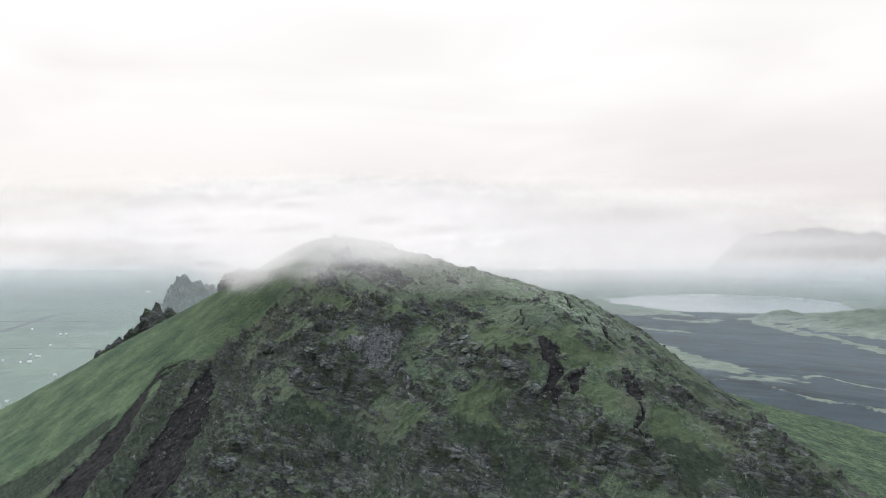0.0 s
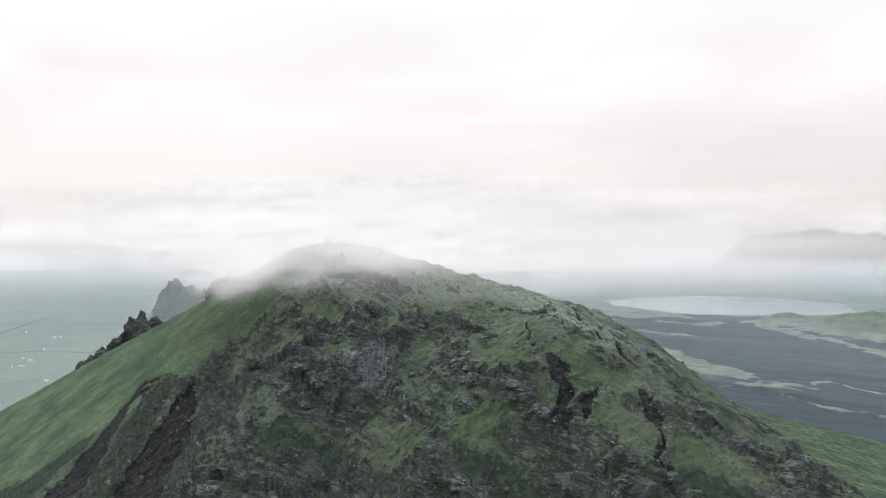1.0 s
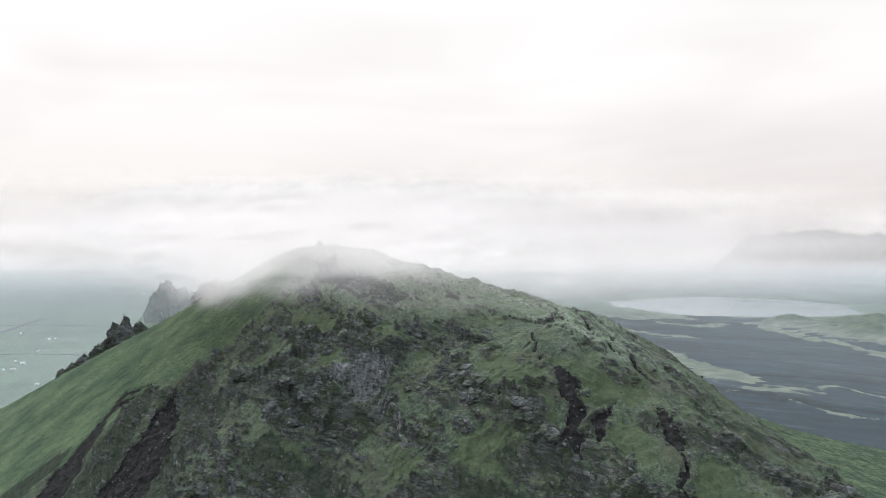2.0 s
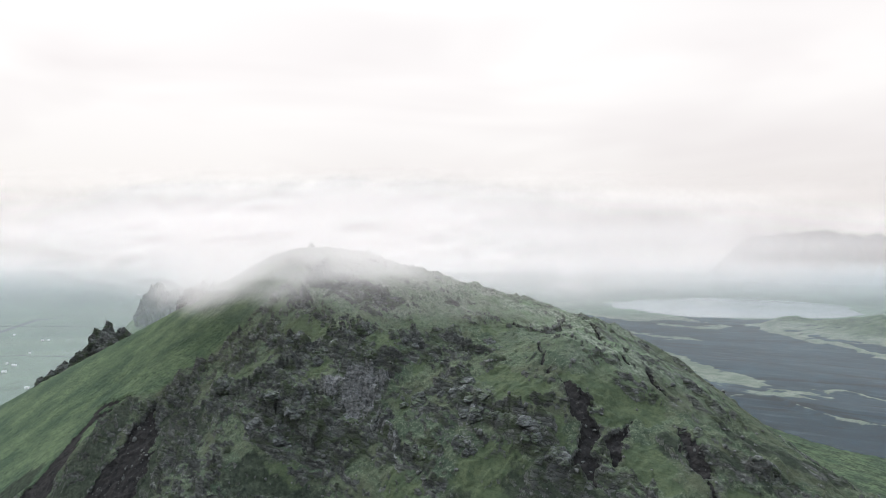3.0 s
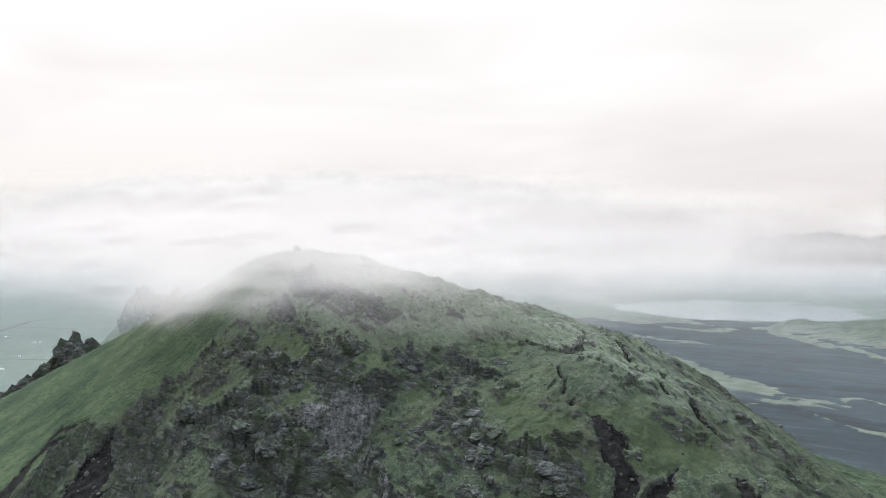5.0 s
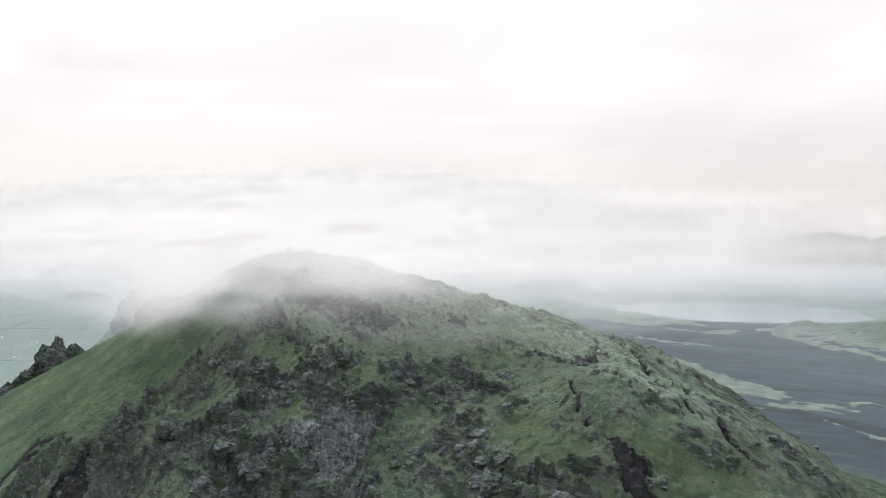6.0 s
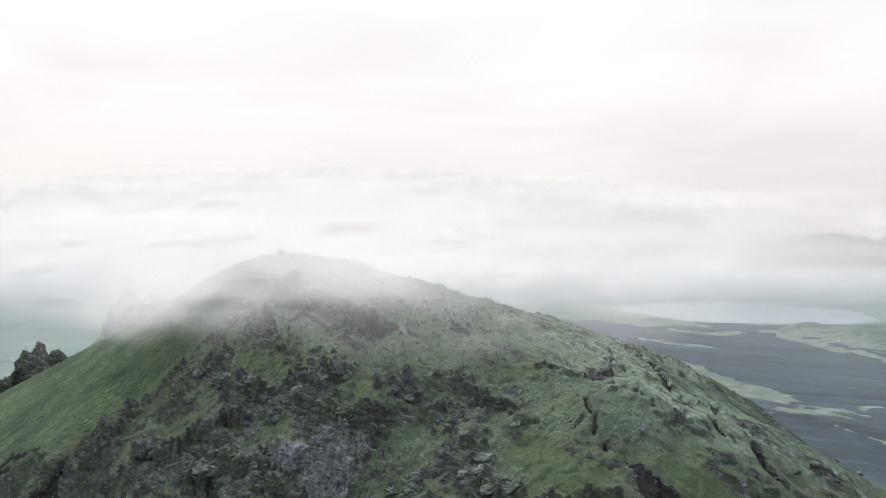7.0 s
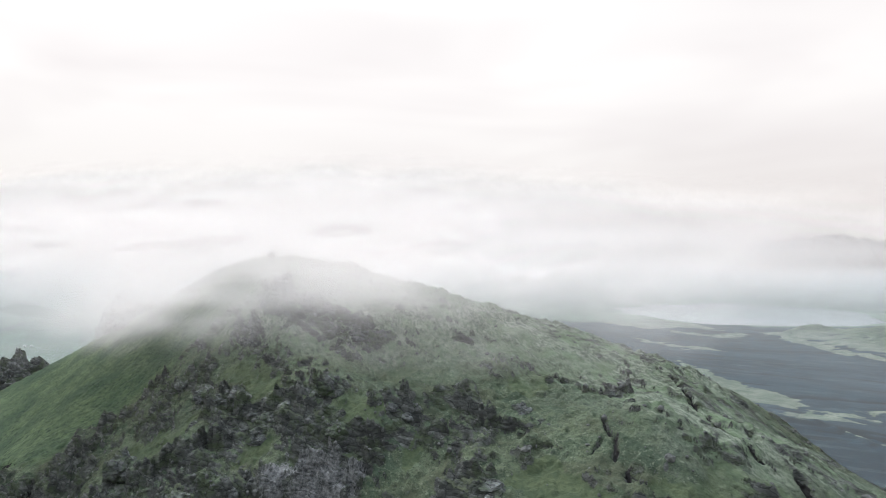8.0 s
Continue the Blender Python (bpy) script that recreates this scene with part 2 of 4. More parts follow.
def make_plain():
    m, n = material("farmland and black sand")
    f = n.ramp(n.noise(420, 4, 0.55, stretch=(2.2, 1, 1)), (0.35, (0.100, 0.145, 0.105)), (0.5, (0.125, 0.170, 0.120)), (0.66, (0.160, 0.195, 0.140)))
    strip = n.cells(110, (2.4, 1, 1), "F1", "Color", 14)
    f = n.mix(0.55, f, n.mix(strip, (0.075, 0.125, 0.092), (0.19, 0.24, 0.18)))
    f = n.mix(n.ramp(n.noise(35, 5, 0.6), (0.45, 0.0), (0.7, 0.5)), f, (0.06, 0.08, 0.05))
    s = n.ramp(n.noise(110, 6, 0.62, stretch=(2.6, 1, 1), turn=-25), (0.36, (0.007, 0.016, 0.024)), (0.5, (0.013, 0.026, 0.037)), (0.66, (0.025, 0.043, 0.056)))
    s = n.mix(n.ramp(n.noise(20, 6, 0.68, stretch=(4, 1, 1), turn=-25), (0.52, 0.0), (0.66, 0.6)), s, (0.045, 0.068, 0.078))
    s = n.mix(n.ramp(n.noise(45, 4, 0.6, stretch=(5, 1, 1), turn=-30, shift=77), (0.56, 0.0), (0.62, 0.8)), s, (0.008, 0.011, 0.014))
    s = n.mix(n.mask("wet_or_shaded"), s, (0.010, 0.012, 0.015))
    c = n.mix(n.mask("sand"), f, s)
    moss = n.ramp(n.noise(30, 6, 0.65), (0.35, (0.085, 0.112, 0.080)), (0.65, (0.175, 0.195, 0.150)))
    patch = n.math("ADD", n.mask("moss"), n.math("MULTIPLY", n.math("SUBTRACT", n.noise(40, 7, 0.7, stretch=(2, 1, 1), turn=-20), 0.5), 1.7))
    c = n.mix(n.span(patch, 0.42, 0.62), c, moss)
    mead = n.ramp(n.noise(30, 5, 0.6), (0.35, (0.040, 0.066, 0.036)), (0.65, (0.070, 0.100, 0.052)))
    c = n.mix(n.mask("meadow"), c, mead)
    n.finish(c, 1.0, n.bump(n.noise(9, 5, 0.6), 1.2), 0.0)
    return m


def make_plainer(name, low, high, size, rough=0.9, depth=0.02, metal=0.0):
    m, n = material(name)
    c = n.ramp(n.noise(size, 5, 0.6), (0.35, low), (0.65, high))
    n.finish(c, rough, n.bump(n.noise(size * 0.3, 4), depth), 0.3, metal)
    return m


def make_water():
    m, n = material("sky-pale lake water")
    b = n.bump(n.noise(5, 3), 0.02)
    # pale base colour lifts the lake towards the bright sky it mirrors
    n.finish(n.mix(n.noise(300), (0.40, 0.42, 0.43), (0.46, 0.47, 0.475)), 0.1, b, 0.5)
    return m


def make_mist(name, colour=(0.97, 0.955, 0.95), size=40.0, through_it=0.4, thin=0.2):
    """Droplets: they scatter light both ways; how many there are is given on the sheet's points and broken up by wisps."""
    m, n = material(name)
    wisp = n.noise(size, 2.5, 0.45, 0.5, (1, 1, 0.6))
    broad = n.noise(size * 3.5, 3, 0.5, 0.3, (1, 1, 0.7), shift=300)
    both = n.math("ADD", n.math("MULTIPLY", wisp, 0.5), n.math("MULTIPLY", broad, 0.5))
    d = n.math("MULTIPLY", n.mask("droplets"), n.span(both, 0.36, 0.60, thin, 1.3))
    d = n.math("MINIMUM", d, 0.24)
    body = n.add("ShaderNodeMixShader", Fac=through_it)
    n.give(body.inputs[1], n.add("ShaderNodeBsdfDiffuse", Color=(*colour, 1)).outputs[0])
    n.give(body.inputs[2], n.add("ShaderNodeBsdfTranslucent", Color=(*colour, 1)).outputs[0])
    out = n.add("ShaderNodeMixShader", Fac=d)
    n.give(out.inputs[1], n.add("ShaderNodeBsdfTransparent").outputs[0])
    n.give(out.inputs[2], body.outputs[0])
    n.give(n.add("ShaderNodeOutputMaterial").inputs[0], out.outputs[0])
    return m


MOUNTAIN, PLAIN, WATER = make_mountain(), make_plain(), make_water()
ROCK, CRAG_ROCK = make_rock("weathered basalt", 1.35), make_rock("pale crag rock", 1.2)
MIST = make_mist("mist", (0.83, 0.78, 0.755), 34.0, 0.2, 0.3)
CLOUD = make_mist("cloud", (0.90, 0.825, 0.79), 700.0, through_it=0.15, thin=0.95)
BANK = make_mist("near cloud", (0.78, 0.73, 0.70), 140.0, 0.15, 0.75)
HAZE = make_mist("valley haze", (0.77, 0.82, 0.835), 1400.0, 0.15, 0.9)
STONE = make_plainer("pale loose stone", (0.06, 0.065, 0.065), (0.17, 0.175, 0.17), 1.3, 0.9, 0.1)
FAR_RIDGE = make_plainer("far moorland", (0.06, 0.085, 0.09), (0.11, 0.135, 0.13), 160, 0.95, 6)
ROOF_WHITE = make_plainer("white sheet metal", (0.72, 0.72, 0.71), (0.82, 0.82, 0.81), 3, 0.5)
WALL_WHITE = make_plainer("white plaster", (0.68, 0.67, 0.65), (0.80, 0.79, 0.77), 3)
GRAVEL = make_plainer("gravel track", (0.02, 0.028, 0.030), (0.04, 0.05, 0.05), 12, 0.95, 0.05)

# ---------------------------------------------------------------- relief of the land
def lattice(ix, iy, seed):
    h = (ix * 374761393 + iy * 668265263 + seed * 974634541) & 0xFFFFFFFF
    h = ((h ^ (h >> 13)) * 1274126177) & 0xFFFFFFFF
    return ((h ^ (h >> 16)) & 0xFFFF) / 65535.0


def perlin(x, y, seed=0):
    """Gradient noise, about -1 to 1."""
    x0, y0 = np.floor(x), np.floor(y)
    fx, fy = (x - x0).astype(np.float32), (y - y0).astype(np.float32)
    ix, iy = x0.astype(np.int64), y0.astype(np.int64)
    u, v = fx * fx * fx * (fx * (fx * 6 - 15) + 10), fy * fy * fy * (fy * (fy * 6 - 15) + 10)
    # the slopes at the lattice's points, worked out once for each point where there are few of them
    lx, ly = ix.min(), iy.min()
    wide, tall = int(ix.max() - lx) + 2, int(iy.max() - ly) + 2
    few = wide * tall < 6 * x.size
    if few:
        a = lattice(*np.meshgrid(np.arange(lx, lx + wide), np.arange(ly, ly + tall)), seed) * 2 * math.pi
        ca, sa = np.cos(a).astype(np.float32).ravel(), np.sin(a).astype(np.float32).ravel()
        at = (iy - ly) * wide + (ix - lx)
    total = []
    for dx, dy in ((0, 0), (1, 0), (0, 1), (1, 1)):
        if few:
            k = at + dx + dy * wide
            total.append(ca[k] * (fx - dx) + sa[k] * (fy - dy))
        else:
            a = lattice(ix + dx, iy + dy, seed) * 2 * math.pi
            total.append(np.cos(a) * (fx - dx) + np.sin(a) * (fy - dy))
    low, high = total[0] + u * (total[1] - total[0]), total[2] + u * (total[3] - total[2])
    return 1.5 * (low + v * (high - low))


def fbm(x, y, octaves=4, seed=0, gain=0.5):
    total, amp = 0.0, 1.0
    for k in range(octaves):
        total = total + amp * perlin(x * 2.03 ** k + 17.3 * k, y * 2.03 ** k - 9.1 * k, seed + k)
        amp *= gain
    return total


def ridged(x, y, octaves=4, seed=0, gain=0.5):
    total, amp = 0.0, 1.0
    for k in range(octaves):
        total = total + amp * (1 - 2 * np.abs(perlin(x * 2.1 ** k + 5.7 * k, y * 2.1 ** k + 3.3 * k, seed + k)))
        amp *= gain
    return total


def cells(x, y, seed=0):
    """Distance to the nearest and second nearest of scattered points, and a value of the nearest."""
    x0, y0 = np.floor(x).astype(np.int64), np.floor(y).astype(np.int64)
    d1, d2, val = np.full(x.shape, 9.0), np.full(x.shape, 9.0), np.zeros(x.shape)
    for dx in (-1, 0, 1):
        for dy in (-1, 0, 1):
            cx, cy = x0 + dx, y0 + dy
            d = np.hypot(cx + lattice(cx, cy, seed) - x, cy + lattice(cx, cy, seed + 7) - y)
            near = d < d1
            d2 = np.where(near, d1, np.minimum(d2, d))
            val = np.where(near, lattice(cx, cy, seed + 13), val)
            d1 = np.where(near, d, d1)
    return d1, d2, val


def ramp(v, low, high):
    t = np.clip((v - low) / (high - low), 0, 1)
    return t * t * (3 - 2 * t)


def stroke(x, y, points):
    """Distance from a line of points (x, y, half width), less the half width."""
    best = np.full(x.shape, 1e9)
    for (ax, ay, aw), (bx, by, bw) in zip(points, points[1:]):
        lx, ly = bx - ax, by - ay
        t = np.clip(((x - ax) * lx + (y - ay) * ly) / (lx * lx + ly * ly), 0, 1)
        best = np.minimum(best, np.hypot(x - ax - t * lx, y - ay - t * ly) - aw - t * (bw - aw))
    return best


# the faces of the mountain: height over (-40, 320), slope to the east, slope to the north
FACES = [
    (284.7, 0.612, 0.490),
    (267.3, 0.631, 0.628),
    (267.3, 0.406, 0.850),
    (274.3, -0.111, 0.293),
    (314.3, -0.452, -0.044),
    (321.1, 0.677, 0.315),
    (361.0, -0.788, 0.064),
    (350.4, 0.472, -0.287),
    (303.4, 0.070, -0.037),
    (305.2, -0.273, -0.138),
]
SOFT = 3.0
# swells (+) and hollows (-) of the front, in rows from south to north, 40 m apart
SWELLS = [
    (0.0, 0.3, 0.3, -0.5, 0.8, 1.8, -4.3, 3.1),
    (0.1, 0.0, 0.6, -3.3, -1.1, 2.1, 2.7, -1.7),
    (3.6, 0.4, 1.9, 1.6, -1.6, 1.2, 2.7, -0.5),
    (6.1, -1.3, -4.4, 0.6, -4.8, -2.7, -1.5, -0.1),
    (-5.7, 3.9, 1.0, -1.1, -0.7, -1.6, 0.3, 2.5),
]
# smaller hollows (-) and knolls (+): x, y, radius, height
HOLLOWS = [
    (-30, 270, 26, -5.9), (-120, 370, 16, -4.0), (10, 300, 26, -3.5), (-40, 340, 26, -5.3), (50, 290, 16, 4.2), (90, 310, 16, -3.9), (30, 250, 26, -2.1),
    (-110, 300, 16, -3.8), (-50, 280, 16, -4.4), (80, 240, 16, 4.1), (60, 250, 16, -4.8), (80, 280, 16, 3.5), (-150, 340, 16, 4.2), (-20, 330, 16, -4.6),
    (-30, 310, 16, 3.6), (90, 370, 26, 2.1), (-110, 350, 26, -3.7), (-80, 310, 16, 3.2), (20, 280, 16, -2.9), (-120, 300, 16, -3.5),
]


def spur(x, y):
    """The green spur east of the mountain: a gentle southern side that breaks off to the north."""
    return 197.5 - 0.288 * (x - 175.6) - 0.0255 * (y - 306) - 0.62 * np.maximum(0, y - 428 - 14 * perlin(x / 70, y / 70, 61)) - 1.2 * np.maximum(0, 125 - x) - 0.25 * np.maximum(0, 210 - y)


def massif(x, y):
    """The mountain's broad form: its faces meet in rounded edges and run out in a concave foot."""
    h = np.stack([a + b * (x + 40) + c * (y - 320) for a, b, c in FACES])
    low = h.min(0)
    f = low - SOFT * np.log(np.exp(-(h - low) / SOFT).sum(0))
    for j, row in enumerate(SWELLS):
        for i, high in enumerate(row):
            f = f + high * np.exp(-((x + 170 - 40 * i) ** 2 + (y - 225 - 40 * j) ** 2) / 1800)
    for cx, cy, r, high in HOLLOWS:
        f = f + high * np.exp(-((x - cx) ** 2 + (y - cy) ** 2) / r ** 2)
    f = f - 0.3 * np.maximum(0, y - 620)
    side = spur(x, y)
    f = np.maximum(f, side) + 3.0 * np.log1p(np.exp(-np.abs(f - side) / 3.0))
    # the hidden ridge that runs on to the far crag
    far = 198 - 1.2 * np.maximum(0, stroke(x, y, [(-150, 470, 10), (-345, 785, 22), (-400, 900, 15)])) + 4 * fbm(x / 60, y / 60, 3, 31)
    f = np.where(y > 440, np.maximum(f, far), f)
    foot = 190.0
    return np.where(f > foot, f, foot * np.exp(np.clip((f - foot) / foot, -9, 0)))
# ---------------------------------------------------------------- end of relief


def graded(low, dense_low, dense_high, high, step, growth):
    """Coordinates that lie close in the middle stretch and spread outside it."""
    mid = list(np.arange(dense_low, dense_high, step))
    left, right, s = [], [], step
    while (left[-1] if left else dense_low) > low:
        s *= growth
        left.append((left[-1] if left else dense_low) - s)
    s = step
    while (right[-1] if right else mid[-1]) < high:
        s *= growth
        right.append((right[-1] if right else mid[-1]) + s)
    return np.array(left[::-1] + mid + right)


def sheet(name, x, y, z, mat, masks=(), smooth=True):
    """A grid of points as one mesh, with masks on its points."""
    rows, cols = x.shape
    me = bpy.data.meshes.new(name)
    me.vertices.add(rows * cols)
    me.vertices.foreach_set("co", np.stack([x, y, z], -1).astype(np.float32).ravel())
    i = np.arange(rows * cols).reshape(rows, cols)
    quads = np.stack([i[:-1, :-1], i[:-1, 1:], i[1:, 1:], i[1:, :-1]], -1).reshape(-1)
    count = len(quads) // 4
    me.loops.add(count * 4)
    me.polygons.add(count)
    me.loops.foreach_set("vertex_index", quads.astype(np.int32))
    me.polygons.foreach_set("loop_start", np.arange(0, count * 4, 4, dtype=np.int32))
    me.update(calc_edges=True)
    me.polygons.foreach_set("use_smooth", np.full(count, smooth))
    for key, values in dict(masks).items():
        layer = me.attributes.new(key, "FLOAT", "POINT")
        layer.data.foreach_set("value", np.broadcast_to(values, x.shape).astype(np.float32).ravel())
    me.materials.append(mat)
    me.update()
    return new(name, me)


# ---------------------------------------------------------------- mountain
# beds of bare rock on the upper front: lines of (x, y, half width)
ROCKS_WEST = [
    [(-105, 367, 3), (-111, 363, 4), (-121, 360, 5), (-126, 353, 7), (-128, 340, 8), (-132, 330, 8)], [(-91, 360, 3), (-88, 355, 3)],
    [(-84, 357, 3), (-76, 340, 3), (-67, 326, 3), (-58, 316, 3), (-52, 316, 4)], [(-95, 350, 5), (-94, 341, 4), (-87, 337, 4)],
    [(-101, 326, 3), (-81, 310, 4), (-71, 310, 4), (-62, 310, 3)], [(-72, 364, 2), (-61, 346, 2), (-51, 335, 2)],
]
ROCKS_MIDDLE = [
    [(-52, 316, 3), (-44, 314, 4), (-34, 303, 5), (-26, 298, 6), (-18, 297, 5)], [(-39, 319, 2), (-30, 312, 3), (-25, 314, 1)],
    [(-61, 302, 5), (-51, 296, 6), (-39, 291, 6), (-27, 288, 7)], [(-64, 374, 4), (-51, 360, 5), (-38, 353, 4), (-25, 351, 4)],
]
ROCKS_EAST = [
    [(-17, 309, 4), (-10, 302, 4), (-2, 297, 3)], [(39, 314, 2), (49, 313, 2)], [(60, 273, 3), (67, 268, 3), (72, 264, 2)],
    [(4, 319, 4), (8, 301, 5), (3, 288, 5), (6, 279, 4)], [(6, 279, 3), (13, 269, 4), (22, 261, 3), (28, 253, 3), (33, 247, 3), (37, 244, 3)],
    [(31, 259, 1), (35, 263, 2)],
]
ROCKS = ROCKS_WEST + ROCKS_MIDDLE + ROCKS_EAST
# and the cliffs below them
CLIFFS_WEST = [
    [(-116, 343, 3), (-114, 330, 5), (-110, 314, 7), (-104, 297, 8)], [(-97, 323, 3), (-86, 308, 5), (-70, 306, 6), (-58, 310, 5)],
    [(-71, 294, 5), (-57, 289, 8), (-47, 282, 7), (-36, 280, 7), (-30, 285, 6)],
    [(-86, 286, 8), (-92, 275, 10), (-92, 266, 11), (-68, 254, 12), (-74, 250, 11)], [(-56, 263, 7), (-48, 249, 10), (-33, 239, 8)],
    [(-104, 275, 10), (-111, 263, 12)],
]
CLIFFS_EAST = [
    [(-24, 284, 3), (-18, 272, 3), (-11, 264, 3), (-2, 259, 3)], [(-13, 247, 5), (-4, 236, 6), (-1, 227, 6)],
    [(59, 231, 2), (54, 225, 3), (60, 216, 6), (70, 211, 6), (77, 205, 4)], [(103, 216, 5), (110, 209, 8), (113, 197, 9), (117, 189, 7)],
    [(93, 232, 4), (99, 222, 3)], [(38, 242, 5), (32, 253, 4), (27, 254, 2)], [(43, 226, 8), (49, 216, 9)], [(4, 230, 6), (16, 222, 8)],
]
CLIFFS = CLIFFS_WEST + CLIFFS_EAST
# scars of bare earth, and cracks
SCARS_WEST = [
    [(-149, 357, 1.2), (-162, 358, 4), (-176, 364, 2.6)],
    [(-153, 361, 0.6), (-175, 373, 3), (-175, 357, 3.9), (-175, 341, 7), (-177, 327, 10), (-183, 312, 14), (-194, 298, 19)],
    [(-129, 341, 0.6), (-131, 332, 4.5), (-131, 322, 7.5), (-132, 314, 10.5), (-134, 304, 12.5), (-136, 290, 14), (-138, 274, 17)],
]
SCARS_EAST = [
    [(37, 278, 0.9), (41, 271, 2), (45, 266, 2.5), (46, 259, 3), (48, 252, 2.8), (46, 248, 3.1), (44, 243, 3.1)],
    [(63, 256, 0.5), (59, 253, 1.7), (54, 248, 1.9), (51, 243, 1.6)], [(74, 252, 0.9), (76, 243, 2.5), (75, 236, 2.2), (75, 231, 1.6)],
    [(74, 227, 1.2), (72, 220, 0.9), (76, 213, 1.2), (78, 207, 1.4)],
]
SCARS = SCARS_WEST + SCARS_EAST
CRACKS = [
    [(38, 297, 0.3), (38, 288, 0.5), (37, 282, 0.3)],
    [(33, 286, 0.2), (36, 289, 0.3)],
    [(66, 327, 0.4), (63, 290, 0.5), (67, 280, 0.4), (70, 278, 0.2)],
    [(73, 275, 0.6), (74, 271, 0.7), (77, 267, 0.3)],
    [(16, 343, 0.3), (26, 333, 0.4), (34, 324, 0.3)],
]
SCREE = [
    [(-41, 297, 4.1), (-33, 295, 4.1), (-22, 291, 3.4)], [(-33, 291, 4.6), (-29, 287, 4.5)],
    [(-23, 284, 1.4), (-20, 279, 1.1), (-14, 267, 1.3)],
]
# patches of clean moss
MOSSY_WEST = [
    [(-66, 344, 5), (-55, 330, 6), (-47, 324, 3)], [(-49, 307, 3), (-55, 306, 2)], [(-80, 365, 5), (-77, 367, 3)], [(-75, 330, 4), (-76, 323, 4)],
    [(-98, 334, 5), (-81, 322, 4)], [(-58, 358, 4), (-65, 368, 4)], [(-24, 295, 2), (-23, 294, 2)], [(-66, 277, 5), (-55, 275, 6)],
]
MOSSY_EAST = [
    [(-24, 307, 5), (-19, 302, 4)], [(-15, 285, 2), (-13, 282, 3)], [(-9, 297, 3), (-8, 294, 2)], [(21, 321, 5), (36, 335, 6), (49, 336, 3)],
    [(20, 283, 6), (28, 272, 5)], [(37, 255, 3), (38, 249, 3)], [(25, 273, 7), (31, 266, 5)], [(17, 253, 5), (24, 248, 4)],
    [(37, 224, 3), (38, 220, 2)], [(10, 250, 7), (18, 239, 8)], [(-17, 262, 3), (-9, 251, 4)],
]
MOSSY_FAR_EAST = [
    [(43, 274, 2), (54, 266, 5), (61, 263, 5)], [(61, 269, 9), (68, 263, 7), (53, 258, 3)], [(59, 242, 5), (63, 237, 5)],
    [(80, 214, 7), (82, 223, 5), (90, 205, 6)], [(46, 214, 5), (49, 210, 4)], [(63, 243, 5), (65, 232, 4)],
]
MOSSY = MOSSY_WEST + MOSSY_EAST + MOSSY_FAR_EAST
# dark ground among cliffs and scars, with the lower slopes' shade painted in
SHADED_TURF = [
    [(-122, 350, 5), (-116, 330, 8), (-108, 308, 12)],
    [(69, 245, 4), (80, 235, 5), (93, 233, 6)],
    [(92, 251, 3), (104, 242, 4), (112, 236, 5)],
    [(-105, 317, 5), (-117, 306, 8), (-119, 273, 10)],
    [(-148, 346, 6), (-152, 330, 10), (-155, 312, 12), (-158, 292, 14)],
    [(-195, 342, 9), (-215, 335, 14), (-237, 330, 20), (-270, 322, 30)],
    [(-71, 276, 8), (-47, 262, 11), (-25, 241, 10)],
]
LOW_SHADED_TURF = [
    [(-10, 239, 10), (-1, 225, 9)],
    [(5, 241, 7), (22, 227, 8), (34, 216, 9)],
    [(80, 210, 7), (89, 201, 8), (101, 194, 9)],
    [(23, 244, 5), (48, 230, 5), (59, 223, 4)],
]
WEST_X = (-230, -215, -192, -166, -156, -148, -140, -132, -125, -111, -105, -96, -85, -74, -55)
WEST_Y = (318, 327, 334, 336, 352, 355, 352, 358, 364, 367, 370, 374, 378, 390, 420)


# rock shelves: lines (x, y) from west to east, and how high they stand
SHELVES = [
    ([(-101, 326), (-93, 320), (-81, 311), (-71, 310), (-60, 309)], 6.0),
    ([(-84, 357), (-76, 341), (-67, 327), (-58, 318), (-44, 315)], 3.6),
    ([(-40, 320), (-30, 314), (-24, 315)], 3.6),
    ([(-18, 310), (-10, 303), (-2, 298)], 3.0),
    ([(-73, 297), (-57, 291), (-47, 284), (-36, 281)], 6.5),
    ([(-100, 272), (-92, 268), (-68, 256), (-48, 250)], 5.5),
    ([(4, 281), (13, 270), (22, 262), (28, 254), (38, 244)], 2.6),
    ([(-66, 376), (-51, 361), (-38, 354), (-24, 351)], 3.0),
]
LOW_SHELVES = [
    ([(50, 228), (60, 218), (78, 205)], 3.2),
    ([(58, 275), (67, 269), (74, 264)], 1.5),
    ([(-25, 286), (-18, 274), (-11, 266), (-2, 260)], 2.4),
    ([(-16, 250), (-4, 237), (6, 230)], 3.8),
    ([(-36, 303), (-26, 299), (-16, 298)], 2.6),
    ([(98, 220), (106, 213), (114, 205)], 2.5),
]


def shelves(x, y):
    """The shelves' height: a steep drop to the south, a long back to the north."""
    total = np.zeros(x.shape)
    wob = 3.0 * fbm(x / 7, y / 7, 4, 150, 0.6)
    for line, high in SHELVES + LOW_SHELVES:
        lx, ly = [p[0] for p in line], [p[1] for p in line]
        back = y + wob - np.interp(x, lx, ly)
        ends = ramp(np.minimum(x - lx[0], lx[-1] - x) + 2.5 * fbm(x / 6, y / 6, 3, 155), -3, 7)
        total = np.maximum(total, high * ends * ramp(back, -0.7, 0.9) * np.exp(-np.maximum(back, 0) / 13))
    return total


def patches(x, y, lines, soft):
    """1 inside the strokes, 0 outside."""
    best = np.full(x.shape, -1e9)
    for line in lines:
        best = np.maximum(best, -stroke(x, y, line))
    return ramp(best, -soft, soft)


